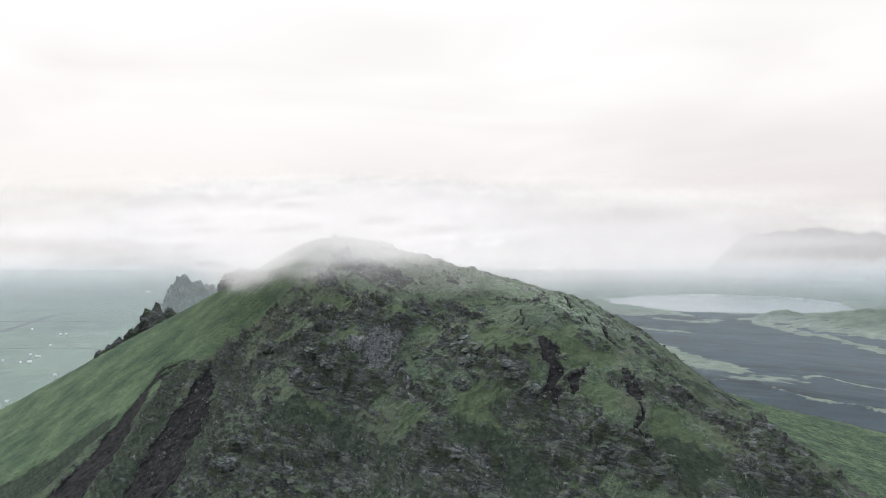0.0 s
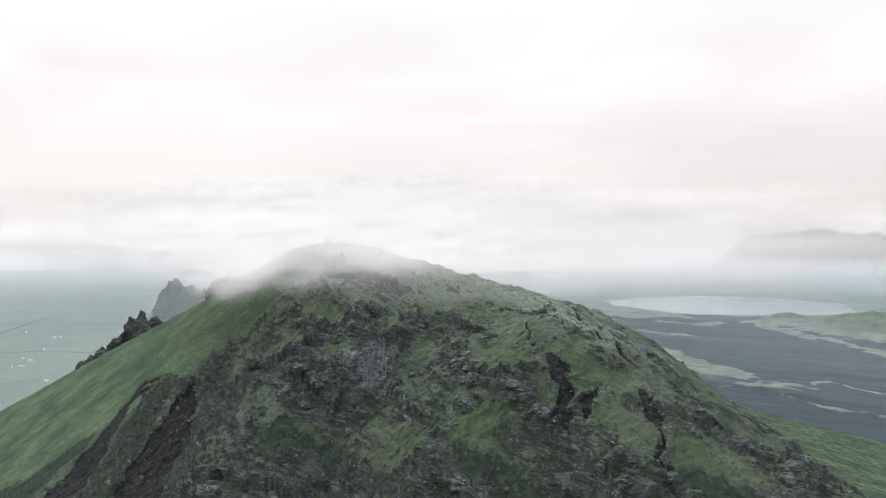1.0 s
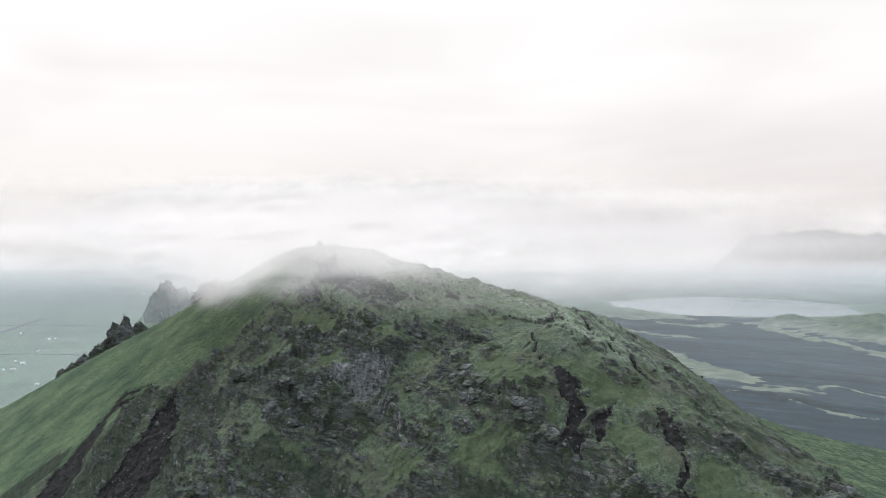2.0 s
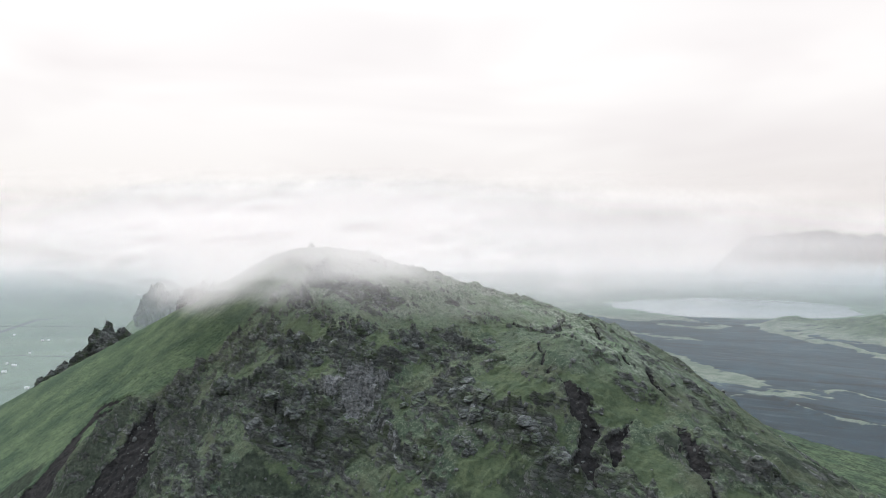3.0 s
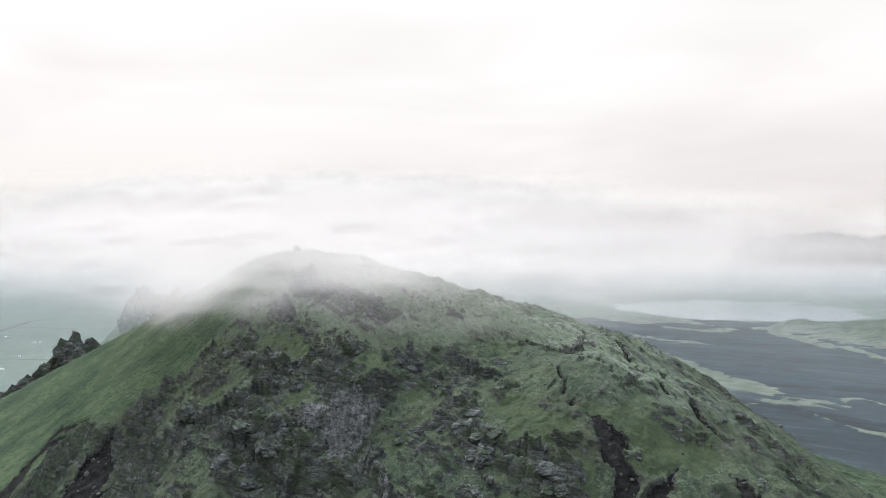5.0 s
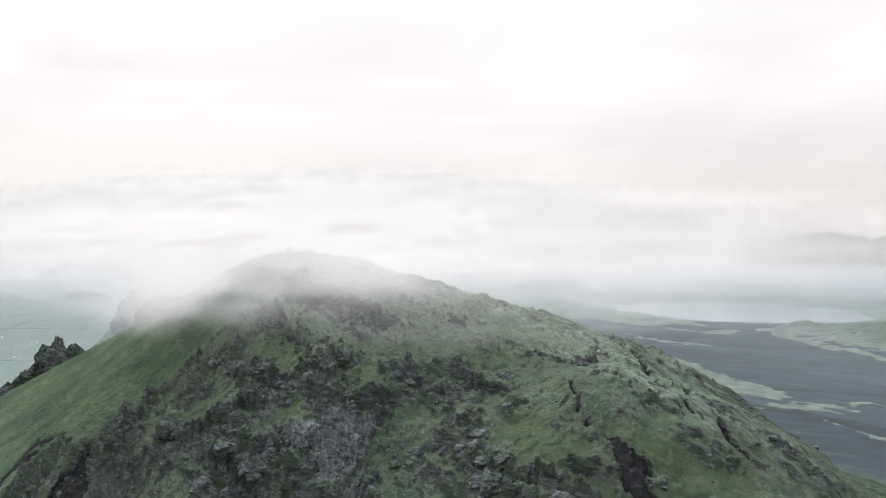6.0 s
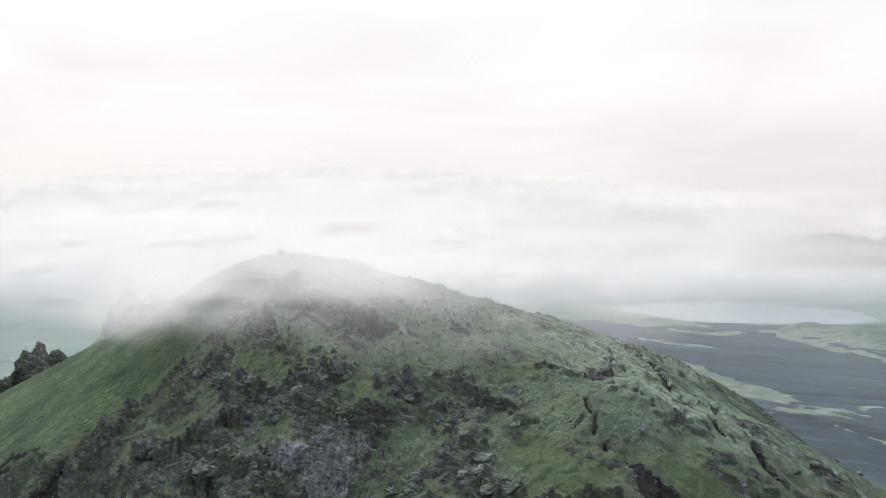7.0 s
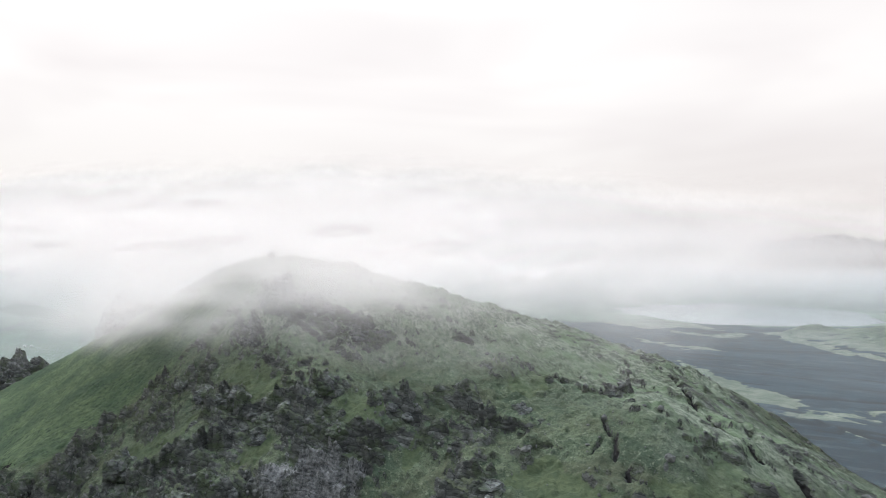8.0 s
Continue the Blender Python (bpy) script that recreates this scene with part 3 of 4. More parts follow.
def zones(x, y):
    """The turfed western slope, the eastern shoulder and spur, and the beds of rock, moss, earth and scree."""
    sx, sy = 2.6 * fbm(x / 7, y / 7, 5, 50, 0.6), 2.6 * fbm(x / 7, y / 7, 5, 60, 0.6)
    wx, wy = x + sx, y + sy
    west = ramp(wy + 0.5 * sx - np.interp(wx, WEST_X, WEST_Y), -2.5, 2.5) * ramp(-50 - x, -15, 15)
    grassy = ramp(spur(x, y) - massif(x, y) + 6 + sx, -2, 3) * ramp(x, 112, 125)
    east = ramp(wx - 48 + 0.25 * (wy - 280), -10, 20) * (1 - grassy)
    beds = patches(wx, wy, ROCKS + CLIFFS, 1.6)
    moss = patches(wx, wy, MOSSY, 1.8)
    soil = patches(x + 0.95 * sx, y + 0.95 * sy, SCARS, 1.0)
    soil = np.maximum(soil, patches(x + 0.3 * sx, y + 0.3 * sy, CRACKS, 0.5))
    scree = patches(wx, wy, SCREE, 2.0)
    west = west * (1 - patches(wx, wy, ROCKS[:1], 1.5))
    # the spur's grass takes half of the painted shade too
    shaded_turf = np.maximum(patches(wx, wy, SHADED_TURF + LOW_SHADED_TURF, 4.0), 0.5 * grassy) * (1 - soil)
    return wx, wy, np.maximum(west, grassy), east, beds, moss * (1 - soil), soil, scree, shaded_turf


def relief(x, y, xs=None, ys=None):
    """Height of the mountainside, with what covers it: rock, bare soil, scree, moss or lush turf."""
    base = massif(x, y)
    wx, wy, west, east, beds, moss, soil, scree, shaded_turf = zones(x, y)
    up = ramp(base, 60, 170)
    lumps = fbm((0.77 * wx + 0.64 * wy) / 13, (0.64 * wx - 0.77 * wy) / 34, 4, 90)
    craggy = 0.30 + 0.55 * lumps + 0.12 * ramp(-wy, -275, -235) - 0.32 * east - 0.1 * ramp(base, 264, 280)
    craggy = np.clip(craggy, 0.05, 0.7)
    craggy = np.maximum(craggy, beds * np.clip(0.9 + 0.25 * lumps, 0.6, 1)) * (1 - west) * (1 - 0.92 * moss * (1 - 0.6 * beds)) * (1 - 0.7 * soil)
    craggy = craggy * ramp(base, 120, 185)
    z = base + up * (1.6 * fbm(x / 42, y / 42, 3, 5) * (1 - 0.6 * west) + 1.0 * fbm(x / 13, y / 13, 3, 8) * (1 - 0.8 * west))
    z = z + shelves(x, y) * (1 - 0.8 * west)
    # broken ledges: beds that dip to the east stand out as steps with steep risers
    for thick, dip, strength, seed in ((7.0, 0.28, 0.8, 20), (3.1, 0.34, 0.85, 26), (1.4, 0.38, 0.6, 29)):
        bed = (z + dip * x + 0.6 * thick * fbm(x / (2.6 * thick), y / (2.6 * thick), 4, seed)) / thick
        frac = bed - np.floor(bed)
        patchy = ramp(fbm(x / (3.2 * thick), y / (3.2 * thick), 3, seed + 3), -0.35, 0.2)
        z = z + strength * thick * craggy * patchy * (ramp(frac, 0.0, 0.22) - frac)
    # blocks split by joints
    bx, by = (0.79 * x - 0.61 * y) / 2.2, 0.61 * x + 0.79 * y
    for size, high, seed in ((6.0, 2.6, 3), (2.8, 1.6, 9), (1.3, 0.6, 15)):
        d1, d2, val = cells(bx / size + 0.35 * fbm(x / size, y / size, 2, seed), by / size + 0.35 * fbm(x / size, y / size, 2, seed + 2), seed)
        z = z + craggy * high * (val ** 1.5 - 0.3) * ramp(d2 - d1, 0.03, 0.20) * ramp(perlin(x / (3 * size), y / (3 * size), seed + 5), -0.25, 0.3)
    z = z + craggy * 0.6 * ridged(x / 6, y / 6, 3, 33)
    # ribs of bedrock that run down the eastern shoulder
    across, along = 0.93 * x + 0.365 * y, 0.93 * y - 0.365 * x
    rib = ridged(across / 5.5 + 0.3 * fbm(x / 9, y / 9, 2, 36), along / 30, 3, 37)
    ribs = east * (1 - 0.8 * moss) * ramp(rib, 0.5, 1.15) * up
    z = z + ribs * 1.1
    z = z - soil * (1.6 + 0.7 * fbm(x / 2.5, y / 2.5, 3, 44)) + scree * 0.5 * fbm(x / 1.2, y / 1.2, 3, 46)
    # hummocks of turf, combed along the contour on the western side
    z = z + up * (1 - craggy) * (0.26 * (1 - 0.6 * east) * fbm(x / 1.7, y / 1.7, 3, 12) + west * 0.42 * fbm((0.93 * x + 0.36 * y) / 8, (0.93 * y - 0.36 * x) / 1.7, 3, 14))
    z = z + up * (1 - craggy) * (1 - west) * (1 - 0.85 * east) * 0.8 * ramp(fbm(x / 5, y / 5, 3, 17), 0.1, 0.5)
    # the steep faces shed their turf
    gy, gx = np.gradient(z, ys, xs)
    steep = np.hypot(gx, gy) + 0.25 * fbm(x / 3, y / 3, 3, 98)
    rock = craggy * (0.10 + 0.75 * ramp(steep, 0.62, 1.35)) + 0.85 * ramp(steep, 1.3, 2.0) * (1 - west) + 0.25 * beds * craggy
    rock = np.maximum(rock, ribs * (0.22 + 0.42 * ramp(fbm(x / 16, y / 16, 3, 39), -0.2, 0.3)))
    rock = np.clip(rock, 0, 1) * ramp(base, 110, 175)
    lush = np.clip(west + 0.45 * ramp(-base, -185, -140), 0, 1)
    heath = np.clip(east * (1 - 0.6 * moss) + ramp(base, 258, 278), 0, 1) * (1 - west) * ramp(base + 8 * lumps, 242, 262)
    return z, {"rock": rock, "soil": soil, "scree": scree, "lush": lush, "heath": heath, "moss": moss, "shaded_turf": shaded_turf}


def build_mountain():
    xs = graded(-1300, -165, 130, 1300, 0.42, 1.03)
    ys = graded(-600, 200, 395, 1500, 0.42, 1.03)
    x, y = np.meshgrid(xs, ys)
    z, masks = relief(x, y, xs, ys)
    ob = sheet("mountain", x, y, z - 10.0 * (1 - ramp(z, 70, 120)), MOUNTAIN, masks)
    tagged(ob, "steep green mountain of mossy turf, dark rock ledges and bare earth scars", "mountain", kind="structure")
    return xs, ys, z, masks


LAND_X, LAND_Y, LAND_Z, LAND_MASKS = build_mountain()


def height_at(x, y):
    """The mountainside's height at one place."""
    j, i = int(np.searchsorted(LAND_X, x)) - 1, int(np.searchsorted(LAND_Y, y)) - 1
    u, v = (x - LAND_X[j]) / (LAND_X[j + 1] - LAND_X[j]), (y - LAND_Y[i]) / (LAND_Y[i + 1] - LAND_Y[i])
    a, b = LAND_Z[i, j] * (1 - u) + LAND_Z[i, j + 1] * u, LAND_Z[i + 1, j] * (1 - u) + LAND_Z[i + 1, j + 1] * u
    return float(a * (1 - v) + b * v)


# ---------------------------------------------------------------- plain, lake and far hills
LAKE = (1210, 2575)


def lake_edge(x, y):
    """Below zero inside the lake."""
    return np.hypot((x - LAKE[0]) / 480, (y - LAKE[1]) / 345) - 1 + 0.13 * fbm(x / 260, y / 200, 4, 120)


def fan(x, y):
    """The plain rises gently towards the mountain."""
    return np.minimum(200 * np.exp(-np.hypot(x, y - 350) / 750), 85)


# low mossy banks between the arms of black sand, and the dark channels beside them
BANKS = (([(474, 919, 1), (462, 849, 4), (460, 788, 5), (475, 764, 5), (495, 738, 4), (540, 700, 4), (700, 640, 6)], 5.0),
         ([(556, 1022, 2), (590, 990, 3), (626, 997, 4), (636, 966, 5), (656, 935, 6), (700, 870, 6), (820, 800, 6)], 3.0))
CHANNELS = [[(483, 914, 2), (491, 861, 7), (500, 800, 8), (515, 752, 7), (560, 725, 6), (700, 660, 5)],
            [(463, 1053, 2), (563, 1099, 4), (646, 1085, 5), (746, 1078, 6), (1000, 1050, 6)], [(640, 985, 2), (660, 930, 6), (720, 850, 6)]]
MOSSLAND = [[(500, 1360, 18), (484, 1223, 34), (483, 1096, 26), (540, 1080, 6)], [(440, 1075, 14), (492, 1083, 14)], [(556, 2245, 16), (632, 2137, 22), (782, 2226, 26), (862, 2124, 14)],
            [(541, 1838, 8), (583, 1705, 9), (673, 1672, 6)], [(968, 1884, 26), (961, 1752, 24), (950, 1628, 20), (980, 1526, 18), (986, 1404, 18), (1000, 1280, 20)],
            [(404, 905, 2), (516, 971, 5), (575, 974, 6)], [(700, 1990, 8), (800, 1900, 10), (900, 1960, 8)]]


def squash(lines, k):
    """The same strokes with their north-south lengths scaled: shallow arms lie drawn out across the valley."""
    return [[(px, py * k, w) for px, py, w in line] for line in lines]


def plain_relief(x, y):
    z = fan(x, y) + 2.5 * fbm(x / 400, y / 400, 3, 100) + 0.8 * fbm(x / 60, y / 60, 3, 101)
    z = z + 66 * np.exp(-((x - 1290) / 250) ** 2 - ((y - 1650) / 270) ** 2) * (1 + 0.25 * fbm(x / 90, y / 90, 4, 104))
    z = z + 26 * np.exp(-((x - 1060) / 100) ** 2 - ((y - 1890) / 70) ** 2) * (1 + 0.3 * fbm(x / 50, y / 50, 4, 107))
    for line, high in BANKS:
        z = z + high * patches(x + 8 * fbm(x / 40, y / 40, 3, 111), 0.4 * y, squash([line], 0.4), 4)
    for line in CHANNELS:
        z = z - 2.0 * patches(x + 8 * fbm(x / 40, y / 40, 3, 111), 0.4 * y, squash([line], 0.4), 4)
    edge = lake_edge(x, y)
    z = np.where(edge < 0.02, -4.0, 5 + (z - 5) * ramp(edge, 0.02, 0.12))
    return z, edge


def build_plain():
    xs = graded(-9000, -1400, 1800, 9000, 5.5, 1.06)
    ys = graded(-6000, 560, 2500, 9000, 5.5, 1.05)
    x, y = np.meshgrid(xs, ys)
    z, edge = plain_relief(x, y)
    wx, wy = x + 60 * fbm(x / 160, y / 160, 4, 130), y + 60 * fbm(x / 160, y / 160, 4, 135)
    r = np.hypot(x, y - 350)
    sand = ramp(wx + 100, -40, 40) * ramp(2200 - wy, -40, 60)
    mx, my = x + 16 * fbm(x / 45, y / 45, 5, 131, 0.6), y + 30 * fbm(x / 45, y / 45, 5, 136, 0.6)
    moss = 0.85 * patches(mx, 0.22 * my, squash(MOSSLAND, 0.22), 10)
    moss = np.maximum(moss, 0.70 * ramp(z - fan(x, y), 7, 20))
    moss = np.maximum(moss, 0.66 * patches(x + 8 * fbm(x / 40, y / 40, 3, 111), 0.4 * y + 5 * fbm(x / 30, y / 30, 4, 112), squash([b[0] for b in BANKS], 0.4), 4))
    wet_or_shaded = patches(x + 8 * fbm(x / 40, y / 40, 3, 111), 0.4 * y + 4 * fbm(x / 30, y / 30, 4, 113), squash(CHANNELS, 0.4), 4)
    ob = sheet("ground", x, y, z, PLAIN, {"sand": sand, "moss": moss, "wet_or_shaded": wet_or_shaded, "meadow": np.maximum(ramp(500 - r, -25, 25), 0.8 * ramp(z - fan(x, y) + 6 * fbm(x / 60, y / 60, 4, 141), 24, 44))})
    tagged(ob, "flat pale green farmland and black sand plain", "ground", kind="structure")


def build_lake():
    n = 220
    bm = bmesh.new()
    ring = []
    for k in range(n):
        a = 2 * math.pi * k / n
        low, high = 0.5, 1.7
        for _ in range(24):
            r = (low + high) / 2
            px = LAKE[0] + 480 * r * math.cos(a)
            py = LAKE[1] + 345 * r * math.sin(a)
            if lake_edge(np.array([px]), np.array([py]))[0] < 0.035:
                low = r
            else:
                high = r
        ring.append(bm.verts.new((px, py, 0.0)))
    bm.faces.new(ring)
    me = bpy.data.meshes.new("lake")
    bm.to_mesh(me)
    bm.free()
    me.materials.append(WATER)
    ob = new("lake", me)
    ob.location.z = 3.2
    tagged(ob, "calm pale grey lake behind black sand flats", "lake", kind="structure")


def far_hill(x0, y0, length, width, high, turn, seed, flat=0.5):
    """A table mountain or ridge far off."""
    u, v = np.meshgrid(np.linspace(-1.3, 1.3, 90), np.linspace(-1.3, 1.3, 50))
    r = np.hypot(u, v) + 0.16 * fbm(u * 2.5, v * 2.5, 4, seed)
    z = high * (ramp(-r, -1.0, -flat) * (0.85 + 0.15 * fbm(u * 3, v * 3, 3, seed + 5))) + 12 * fbm(u * 8, v * 8, 3, seed + 9) * ramp(-r, -1.1, -0.7) - 8
    c, s = math.cos(radians(turn)), math.sin(radians(turn))
    x, y = u * length, v * width
    ob = sheet("far_mountain", x0 + c * x - s * y, y0 + s * x + c * y, z, FAR_RIDGE)
    return tagged(ob, "distant flat-topped mountain faint in the haze", "mountain", "distant mountains")


build_plain()
build_lake()
far_hill(2450, 4050, 700, 260, 345, -12, 201)
far_hill(3050, 3800, 520, 260, 300, -20, 211)
far_hill(3000, 3150, 300, 160, 215, -25, 221)


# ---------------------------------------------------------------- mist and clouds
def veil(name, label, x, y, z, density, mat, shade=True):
    """A thin layer of droplets. shade=False switches off the shadow that would darken the land below."""
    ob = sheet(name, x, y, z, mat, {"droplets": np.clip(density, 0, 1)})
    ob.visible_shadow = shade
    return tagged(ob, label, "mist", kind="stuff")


def drift(name, label, cx, cy, cz, wide, run, rise, dense, layers, seed):
    """A drift of mist: layers that lean with the slope and thin out on all sides."""
    u, v = np.meshgrid(np.linspace(-1, 1, 90), np.linspace(-1, 1, 60))
    for k in range(layers):
        x, y, z = cx + u * wide, cy + v * run + 9 * k + 4 * fbm(u * 3, v * 3, 3, seed + k), cz + v * rise + 2.5 * k
        r = np.hypot(u, v) + 0.22 * fbm(u * 2.5 + k, v * 2.5, 4, seed + 20 + k)
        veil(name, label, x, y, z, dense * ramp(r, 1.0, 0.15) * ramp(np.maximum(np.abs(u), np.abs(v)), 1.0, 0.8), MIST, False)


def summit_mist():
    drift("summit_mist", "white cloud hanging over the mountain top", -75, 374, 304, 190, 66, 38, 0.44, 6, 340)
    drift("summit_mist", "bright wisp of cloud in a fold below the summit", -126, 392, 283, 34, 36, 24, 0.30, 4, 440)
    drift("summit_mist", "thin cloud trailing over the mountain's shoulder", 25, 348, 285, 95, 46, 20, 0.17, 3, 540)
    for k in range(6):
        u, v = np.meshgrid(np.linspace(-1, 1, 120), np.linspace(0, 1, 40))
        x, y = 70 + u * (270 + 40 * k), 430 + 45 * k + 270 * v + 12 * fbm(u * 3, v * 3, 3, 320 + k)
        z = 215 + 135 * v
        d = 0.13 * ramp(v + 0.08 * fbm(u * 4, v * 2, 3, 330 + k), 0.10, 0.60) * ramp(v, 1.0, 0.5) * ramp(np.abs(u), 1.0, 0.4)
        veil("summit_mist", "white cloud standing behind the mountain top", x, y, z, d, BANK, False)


def cloud_bank():
    """White cloud that lies behind the mountain and covers the distance."""
    for k, (far, base) in enumerate(((1000, 225), (1350, 205), (1750, 190), (2200, 160), (2700, 110), (3100, 50), (3300, 30), (2500, 35), (2900, 30))):
        wide = far * 1.5
        u, v = np.meshgrid(np.linspace(-1, 1, 120), np.linspace(0, 1, 50))
        x = u * wide
        y = far + 0.05 * wide * fbm(u * 2, v * 2, 3, 400 + k) + v * far * 0.42
        z = base - 40 + v * far * 0.24
        low = ramp(v + 0.05 * fbm(u * 4, v * 3, 4, 410 + k) * ramp(v, 0.0, 0.1), 0.0, 0.55)
        side = ramp(np.abs(u - 0.02), 1.0, 0.45) if k < 5 else 1.0
        top = 1.0 - 1.1 * np.clip(u - 0.22, 0, 0.6) * (k < 5)
        veil("cloud_bank", "broad bank of white cloud behind the mountain", x, y, z, 0.42 * low * np.clip(1 - v / top, 0, 1) ** 1.3 * side, CLOUD)


def valley_haze():
    x, y = np.meshgrid(np.linspace(-6000, 6000, 80), np.linspace(300, 6500, 80))
    far = np.hypot(x, y)
    for k, z in enumerate((45, 70, 95, 120, 145)):
        d = 0.03 + 0.17 * ramp(far, 1300, 3800)
        veil("valley_haze", "pale haze lying over the plain", x, y, z + 6 * fbm(x / 900, y / 900, 3, 500 + k), d, HAZE)


def ridge_mist():
    """Thin mist that hangs behind the western ridge."""
    u, v = np.meshgrid(np.linspace(0, 1, 60), np.linspace(0, 1, 40))
    for k in range(2):
        x, y, z = -1400 + u * 1300, 640 + 40 * k + 120 * v, 40 + 290 * v
        d = (0.09 + 0.13 * ramp(u, 0.64, 0.86)) * ramp(v, 1.0, 0.5)
        veil("ridge_mist", "thin mist behind the western ridge", x, y, z, d, HAZE, False)


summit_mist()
ridge_mist()
cloud_bank()
valley_haze()


# ---------------------------------------------------------------- rocks
def ball(levels):
    bm = bmesh.new()
    bmesh.ops.create_icosphere(bm, subdivisions=levels, radius=1.0)
    bm.verts.ensure_lookup_table()
    v = np.array([p.co[:] for p in bm.verts])
    f = np.array([[p.index for p in q.verts] for q in bm.faces])
    bm.free()
    return v, f


BALLS = {k: ball(k) for k in (1, 2, 3, 4, 5)}


def lump(levels, size, seed, rough=0.10, cuts=28):
    """A broken rock: a body cut by random planes, its faces roughened."""
    rng = np.random.default_rng(seed)
    v, f = BALLS[levels]
    n = rng.normal(size=(cuts, 3))
    n /= np.linalg.norm(n, axis=1)[:, None]
    reach = rng.uniform(0.62, 1.0, cuts)
    dots = np.maximum(v @ n.T, 1e-3)
    r = np.minimum((reach / dots).min(1), 1.0)
    p = v * r[:, None]
    for k, (scale, amp) in enumerate(((1.7, 1.0), (4.1, 0.5), (9.0, 0.28))):
        a = perlin(p[:, 0] * scale + seed % 97, p[:, 2] * scale * 1.4 + p[:, 1] * scale * 0.7, seed + k)
        b = perlin(p[:, 1] * scale - seed % 89, p[:, 2] * scale * 1.4 - p[:, 0] * scale * 0.7, seed + k + 5)
        p = p * (1 + rough * amp * (1 - np.abs(a) * 1.6 + b * 0.6))[:, None]
    return p * np.array(size), f


def joined(name, pieces, mat, smooth=False):
    """One mesh out of pieces (points, triangles)."""
    vs, fs, at = [], [], 0
    for v, f in pieces:
        vs.append(v)
        fs.append(f + at)
        at += len(v)
    v, f = np.concatenate(vs), np.concatenate(fs)
    me = bpy.data.meshes.new(name)
    me.vertices.add(len(v))
    me.vertices.foreach_set("co", v.astype(np.float32).ravel())
    me.loops.add(len(f) * 3)
    me.polygons.add(len(f))
    me.loops.foreach_set("vertex_index", f.astype(np.int32).ravel())
    me.polygons.foreach_set("loop_start", np.arange(0, len(f) * 3, 3, dtype=np.int32))
    me.update(calc_edges=True)
    me.polygons.foreach_set("use_smooth", np.full(len(f), smooth))
    me.materials.append(mat)
    return new(name, me)


def crag(name, label, spires, seed, mat=None, levels=4, group="", taper=0.25):
    """An outcrop of several leaning rocks: each (x, y, top, half width, half depth, height)."""
    x0, y0, z0 = spires[0][0], spires[0][1], min(s[2] - s[5] for s in spires)
    base = new(name)
    base.location = (x0, y0, z0)
    for k, (x, y, top, w, d, h) in enumerate(spires):
        v, f = lump(levels, (w, d, h * 0.62), seed + 11 * k, 0.2)
        t = np.clip(v[:, 2] / (h * 0.62), -1, 1)
        v[:, :2] *= (1.0 - taper * np.maximum(t, -0.3))[:, None]
        v += np.array([x - x0, y - y0, top - v[:, 2].max() - z0])
        joined("rock", [(v, f)], mat or ROCK).parent = base
    return tagged(base, label, "rock", group)


crag("rock_pinnacle", "jagged dark rock pinnacle with two points on a grassy ridge",
     [(-215, 453, 249.5, 6.0, 6, 20), (-205, 453, 244.5, 6, 6, 14), (-221, 453, 244, 5, 5, 13), (-211, 451, 241, 13, 7, 15), (-201, 453, 239, 7, 5, 10)], 41, CRAG_ROCK, levels=5, taper=0.42)
crag("rock_ridge", "row of broken dark rocks down a grassy ridge",
     [(-235, 455, 229, 5, 5, 10), (-228, 455, 233, 4.5, 5, 9), (-244, 454, 222.5, 5, 5, 10), (-251, 453, 217, 4, 4, 8), (-240, 451, 221.5, 6, 5, 8), (-258, 452, 212.5, 3, 3, 6)], 67, CRAG_ROCK, 5, taper=0.36)
crag("cliff_crag", "tall grey-green crag with a sheer side, half lost in mist",
     [(-336, 782, 248, 26, 26, 110), (-312, 786, 240, 28, 28, 100), (-349, 776, 228, 14, 20, 80), (-290, 790, 229, 26, 26, 80), (-268, 795, 219, 26, 24, 60)], 101, CRAG_ROCK, 5, taper=0.12)
crag("rock_outcrop", "broken crag on the misty crest", [(-146, 432, 277, 7, 6, 14), (-155, 436, 272, 6, 6, 13), (-138, 430, 276, 5, 5, 10)], 131)
crag("summit_cairn", "small heap of stones on the mountain top", [(-71, 396, 300.6, 0.9, 0.9, 3.0), (-70, 396, 299.9, 0.8, 0.8, 2.6), (-72, 396, 299.8, 1.0, 0.9, 2.6)], 151, CRAG_ROCK, 3)


# ledges and blocks that stand out of the mountainside: x, y, size
BLOCKS_WEST = (
    (-88, 356, 3.5), (-75, 338, 2.9), (-64, 325, 3.6), (-52, 311, 1.8), (-33, 314, 3.2), (-25, 351, 3.5), (-95, 320, 3.8), (-59, 300, 3.2),
    (-52, 296, 2.2), (-8, 284, 3.2), (-47, 312, 2.5), (-26, 300, 2.3), (-12, 304, 2.1), (-70, 295, 3.4), (-61, 290, 4.2), (-8, 263, 1.8),
    (-22, 282, 2.2), (-93, 268, 4.2), (-61, 266, 2.9), (-68, 254, 3.6),
)
BLOCKS_EAST = (
    (6, 280, 3.4), (12, 272, 2.8), (20, 310, 2.4), (24, 302, 1.6), (46, 303, 1.7), (95, 349, 2.5), (46, 312, 1.7), (4, 320, 2), (13, 269, 3.9),
    (17, 264, 1.3), (22, 261, 2), (28, 253, 2.5), (31, 250, 2.2), (33, 247, 2.2), (37, 244, 2.6), (7, 259, 2.8), (79, 249, 2.3), (58, 223, 3.1),
    (59, 217, 3.3), (94, 232, 2.6), (74, 208, 3.3), (3, 231, 3.4), (111, 209, 3.4),
)
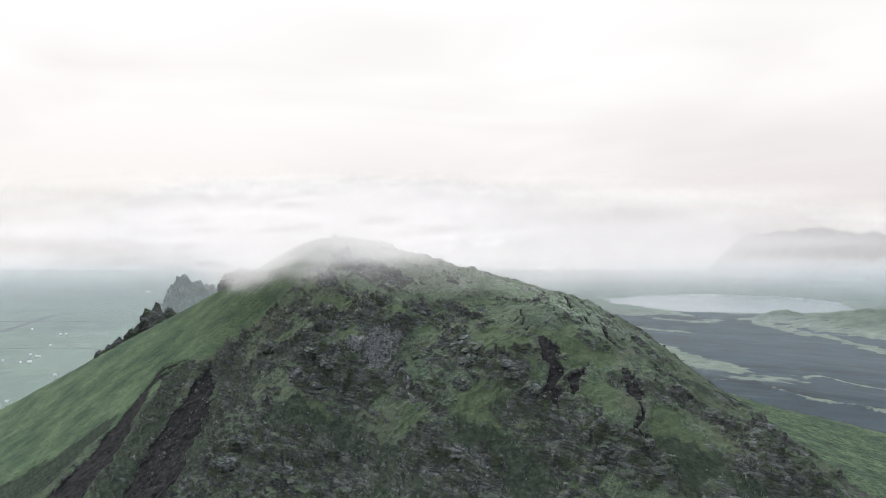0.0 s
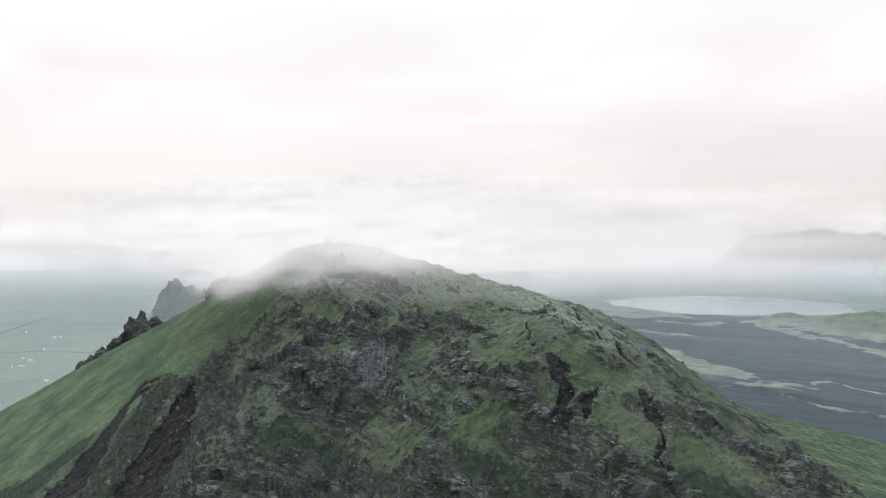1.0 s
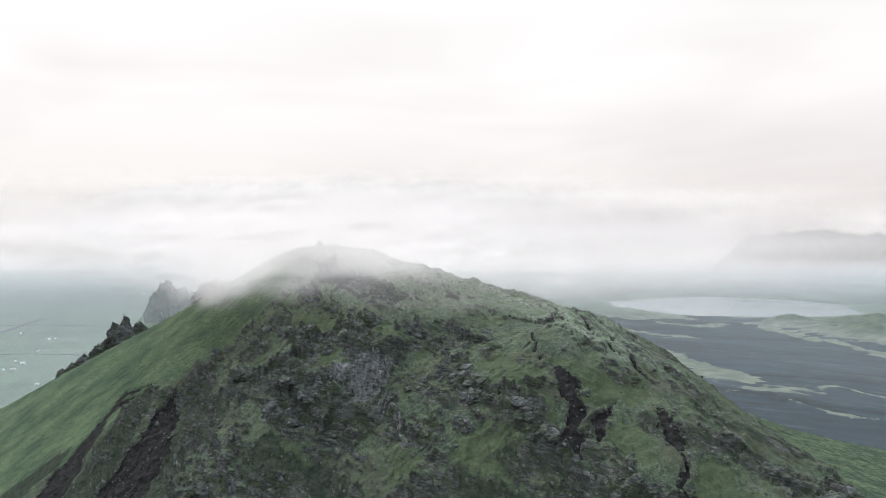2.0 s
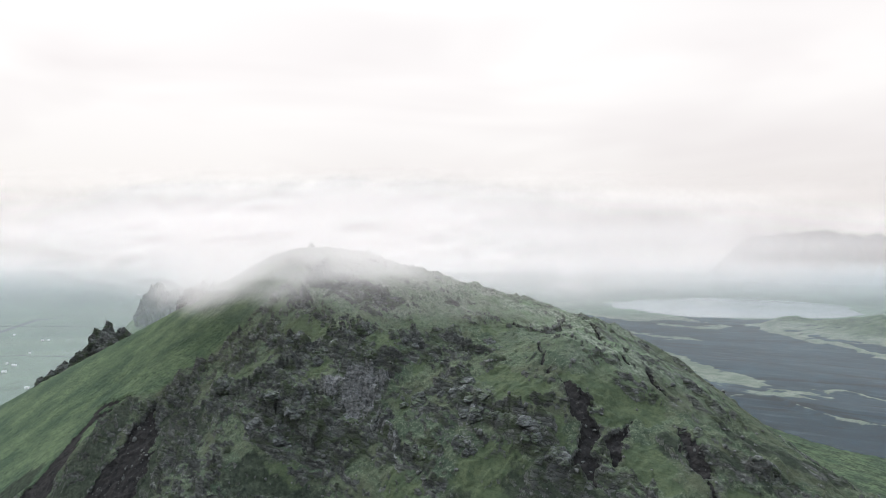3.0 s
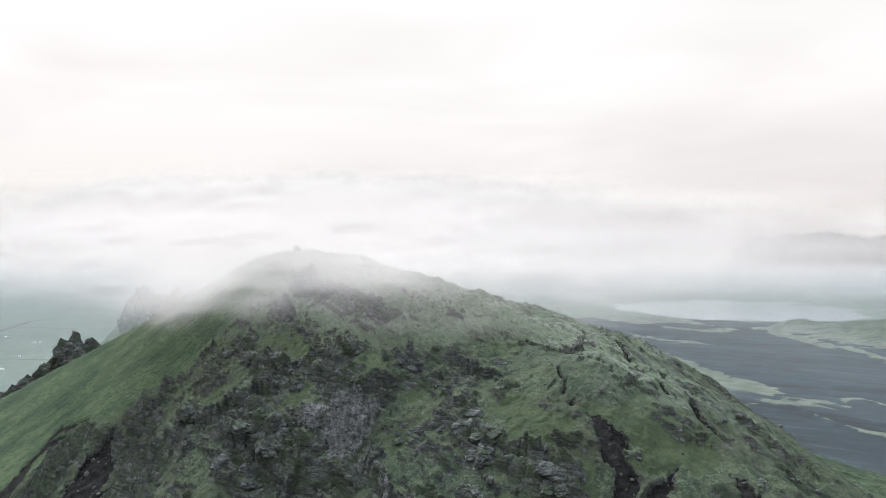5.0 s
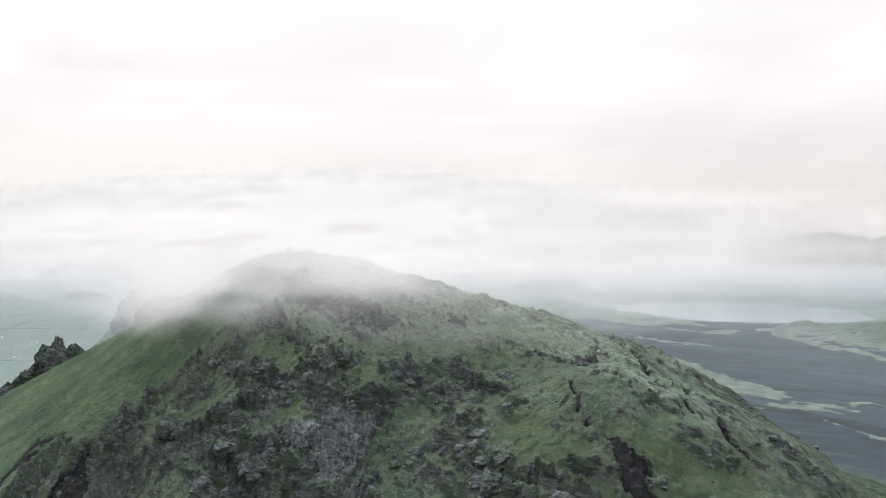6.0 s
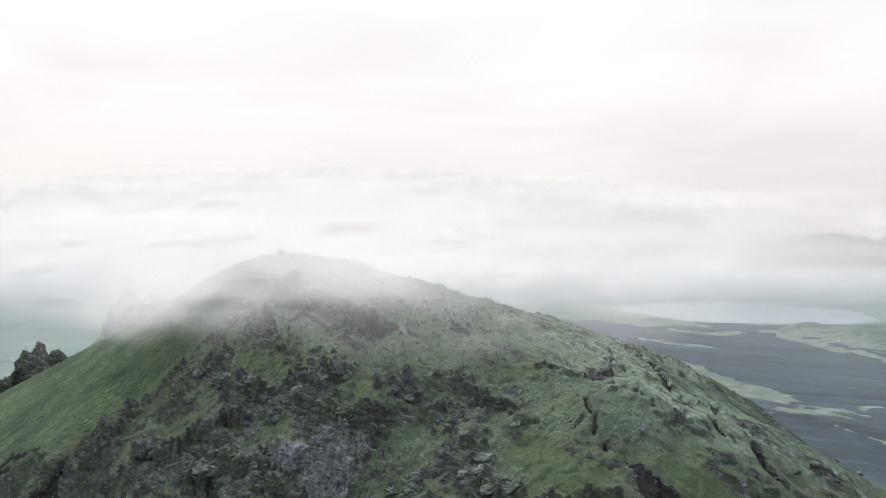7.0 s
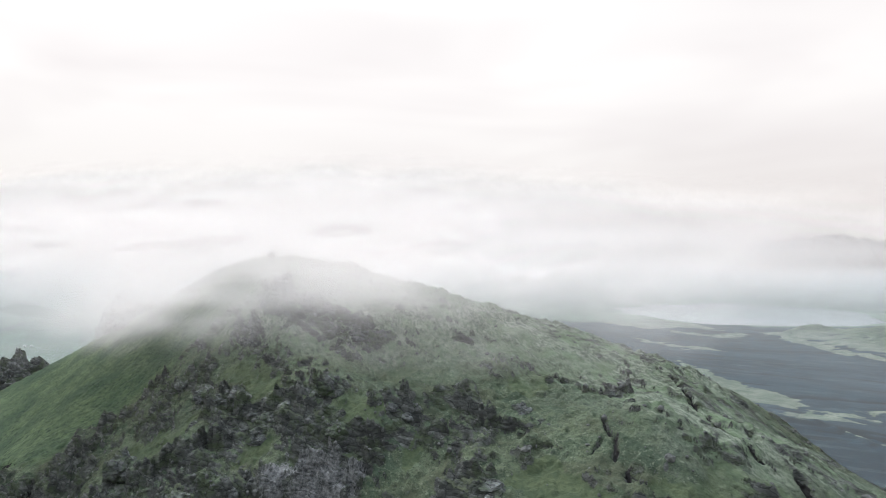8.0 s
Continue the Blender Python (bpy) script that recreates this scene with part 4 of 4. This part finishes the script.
for k, (x, y, size) in enumerate(BLOCKS_WEST + BLOCKS_EAST):
    rng = np.random.default_rng(900 + k)
    spires = []
    for j in range(rng.integers(4, 7)):
        dx, dy = rng.normal(0, size * 0.75), rng.normal(0, size * 0.5)
        s = size * rng.uniform(0.4, 0.8)
        spires.append((x + dx, y + dy, height_at(x + dx, y + dy) + s * rng.uniform(0.4, 0.95), s * rng.uniform(0.9, 1.5), s, s * rng.uniform(1.5, 2.2)))
    crag("rock_outcrop", "weathered grey basalt outcrop with pale lichen on a mossy slope", spires, 1000 + 37 * k, levels=4, group="outcrops on the mountainside", taper=0.1)


def rubble():
    """Loose stones below the ledges and in the scars."""
    rng = np.random.default_rng(5)
    js, ks = np.nonzero((LAND_X > -150) & (LAND_X < 125))[0], np.nonzero((LAND_Y > 203) & (LAND_Y < 380))[0]
    part_of = np.ix_(ks, js)
    xs, ys, z = LAND_X[js], LAND_Y[ks], LAND_Z[part_of]
    masks = {k: v[part_of] for k, v in LAND_MASKS.items()}
    gx, gy = np.meshgrid(xs, ys)
    slope_y, slope_x = np.gradient(z, ys, xs)
    weight = (masks["rock"] ** 2 + 0.5 * masks["soil"] + 1.2 * masks["scree"]) * ramp(fbm(gx / 12, gy / 12, 3, 700), -0.2, 0.5) + 0.02 * (1 - masks["lush"])
    weight = weight * (1 - masks["lush"])
    pick = rng.choice(weight.size, 2600, p=weight.ravel() / weight.sum())
    shapes = [lump(1, (1, 1, 1), 60 + k, 0.10, 9) for k in range(12)]
    pieces = []
    for i in pick:
        j, k = divmod(i, gx.shape[1])
        dx, dy = rng.uniform(-0.2, 0.2, 2)
        size = 0.22 * math.exp(rng.normal(0, 0.6)) + 0.06
        v, f = shapes[rng.integers(12)]
        a = rng.uniform(0, 6.28)
        turn = np.array([[math.cos(a), -math.sin(a), 0], [math.sin(a), math.cos(a), 0], [0, 0, 1]])
        v = (v * rng.uniform(0.6, 1.3, 3)) @ turn.T * size
        pieces.append((v + np.array([xs[k] + dx, ys[j] + dy, z[j, k] + slope_x[j, k] * dx + slope_y[j, k] * dy + 0.25 * size]), f))
    tagged(joined("rubble", pieces, STONE), "loose grey stones scattered over the mountainside", "stones", kind="stuff")


rubble()


# ---------------------------------------------------------------- farms and tracks on the plain
def part(name, bm, mat, parent, label=""):
    me = bpy.data.meshes.new(name)
    bm.to_mesh(me)
    bm.free()
    me.materials.append(mat)
    ob = new(name, me)
    ob.parent = parent
    return tagged(ob, label) if label else ob


def box(bm, x0, x1, y0, y1, z0, z1):
    m = Matrix.Translation(((x0 + x1) / 2, (y0 + y1) / 2, (z0 + z1) / 2)) @ Matrix.Diagonal((x1 - x0, y1 - y0, z1 - z0, 1))
    bmesh.ops.create_cube(bm, size=1.0, matrix=m)


def farmhouse(x, y, length, wide, turn):
    base = new("farmhouse")
    base.matrix_world = pose(x, y, float(plain_relief(np.array([x * 1.0]), np.array([y * 1.0]))[0][0]) - 0.3, 0, 0, turn)
    length, wide = 0.45 * length, 0.45 * wide
    bm = bmesh.new()
    box(bm, -length / 2, length / 2, -wide / 2, wide / 2, 0, 2.7)
    part("wall", bm, WALL_WHITE, base)
    bm = bmesh.new()
    l, w = length / 2 + 0.5, wide / 2 + 0.5
    a = [bm.verts.new(p) for p in ((-l, -w, 2.6), (l, -w, 2.6), (l, w, 2.6), (-l, w, 2.6), (-l, 0, 4.8), (l, 0, 4.8))]
    for q in ((0, 1, 5, 4), (2, 3, 4, 5), (1, 2, 5), (3, 0, 4), (3, 2, 1, 0)):
        bm.faces.new([a[i] for i in q])
    part("roof", bm, ROOF_WHITE, base)
    tagged(base, "white farmhouse with a pitched sheet-metal roof among fields", "house", "farm buildings on the plain")


for x, y, l, w, t in ((-828, 1206, 17, 9, 12), (-862, 1282, 18, 9, 8), (-897, 1228, 8, 6, 30), (-842, 1200, 7, 5, 70), (-897, 1310, 8, 6, -15),
                      (-656, 1018, 12, 8, 5), (-1048, 1652, 12, 8, 0), (-1032, 1652, 10, 7, 20), (-941, 1444, 9, 6, 15), (-1205, 1768, 10, 7, 0), (-582, 802, 6, 5, 60),
                      (-1487, 3050, 55, 20, 4)):
    farmhouse(x, y, l, w, t)


def track(name, label, points, half, mat):
    """A low strip over the ground along a line of points."""
    bm = bmesh.new()
    prev = None
    line = [Vector(p) for p in points]
    fine = []
    for a, b in zip(line, line[1:]):
        fine += [a.lerp(b, k / 12) for k in range(12)]
    fine.append(line[-1])
    for k, p in enumerate(fine):
        d = (fine[min(k + 1, len(fine) - 1)] - fine[max(k - 1, 0)]).normalized()
        side = Vector((-d.y, d.x)) * half
        z = float(plain_relief(np.array([p.x]), np.array([p.y]))[0][0]) + 0.7
        row = [bm.verts.new((*(p + side * s), z - (abs(s) > 1.2) * 2.5)) for s in (-1.5, -1, 1, 1.5)]
        if prev:
            for i in range(3):
                bm.faces.new((prev[i], prev[i + 1], row[i + 1], row[i]))
        prev = row
    me = bpy.data.meshes.new(name)
    bm.to_mesh(me)
    bm.free()
    me.materials.append(mat)
    return tagged(new(name, me), label, "road", kind="structure")


track("road", "dark country road across pale green fields", [(-1600, 1390), (-1300, 1410), (-1044, 1420), (-967, 1424), (-856, 1400), (-780, 1366), (-600, 1300)], 2.6, GRAVEL)
track("road", "straight track between hazy fields", [(-1700, 1990), (-1258, 1964), (-962, 1926), (-500, 1880)], 3.0, GRAVEL)
track("road", "dark drainage channel through the fields", [(-1500, 1560), (-1262, 1718), (-1300, 1860), (-1347, 2014), (-1369, 2106), (-1330, 2180)], 8.0, GRAVEL)
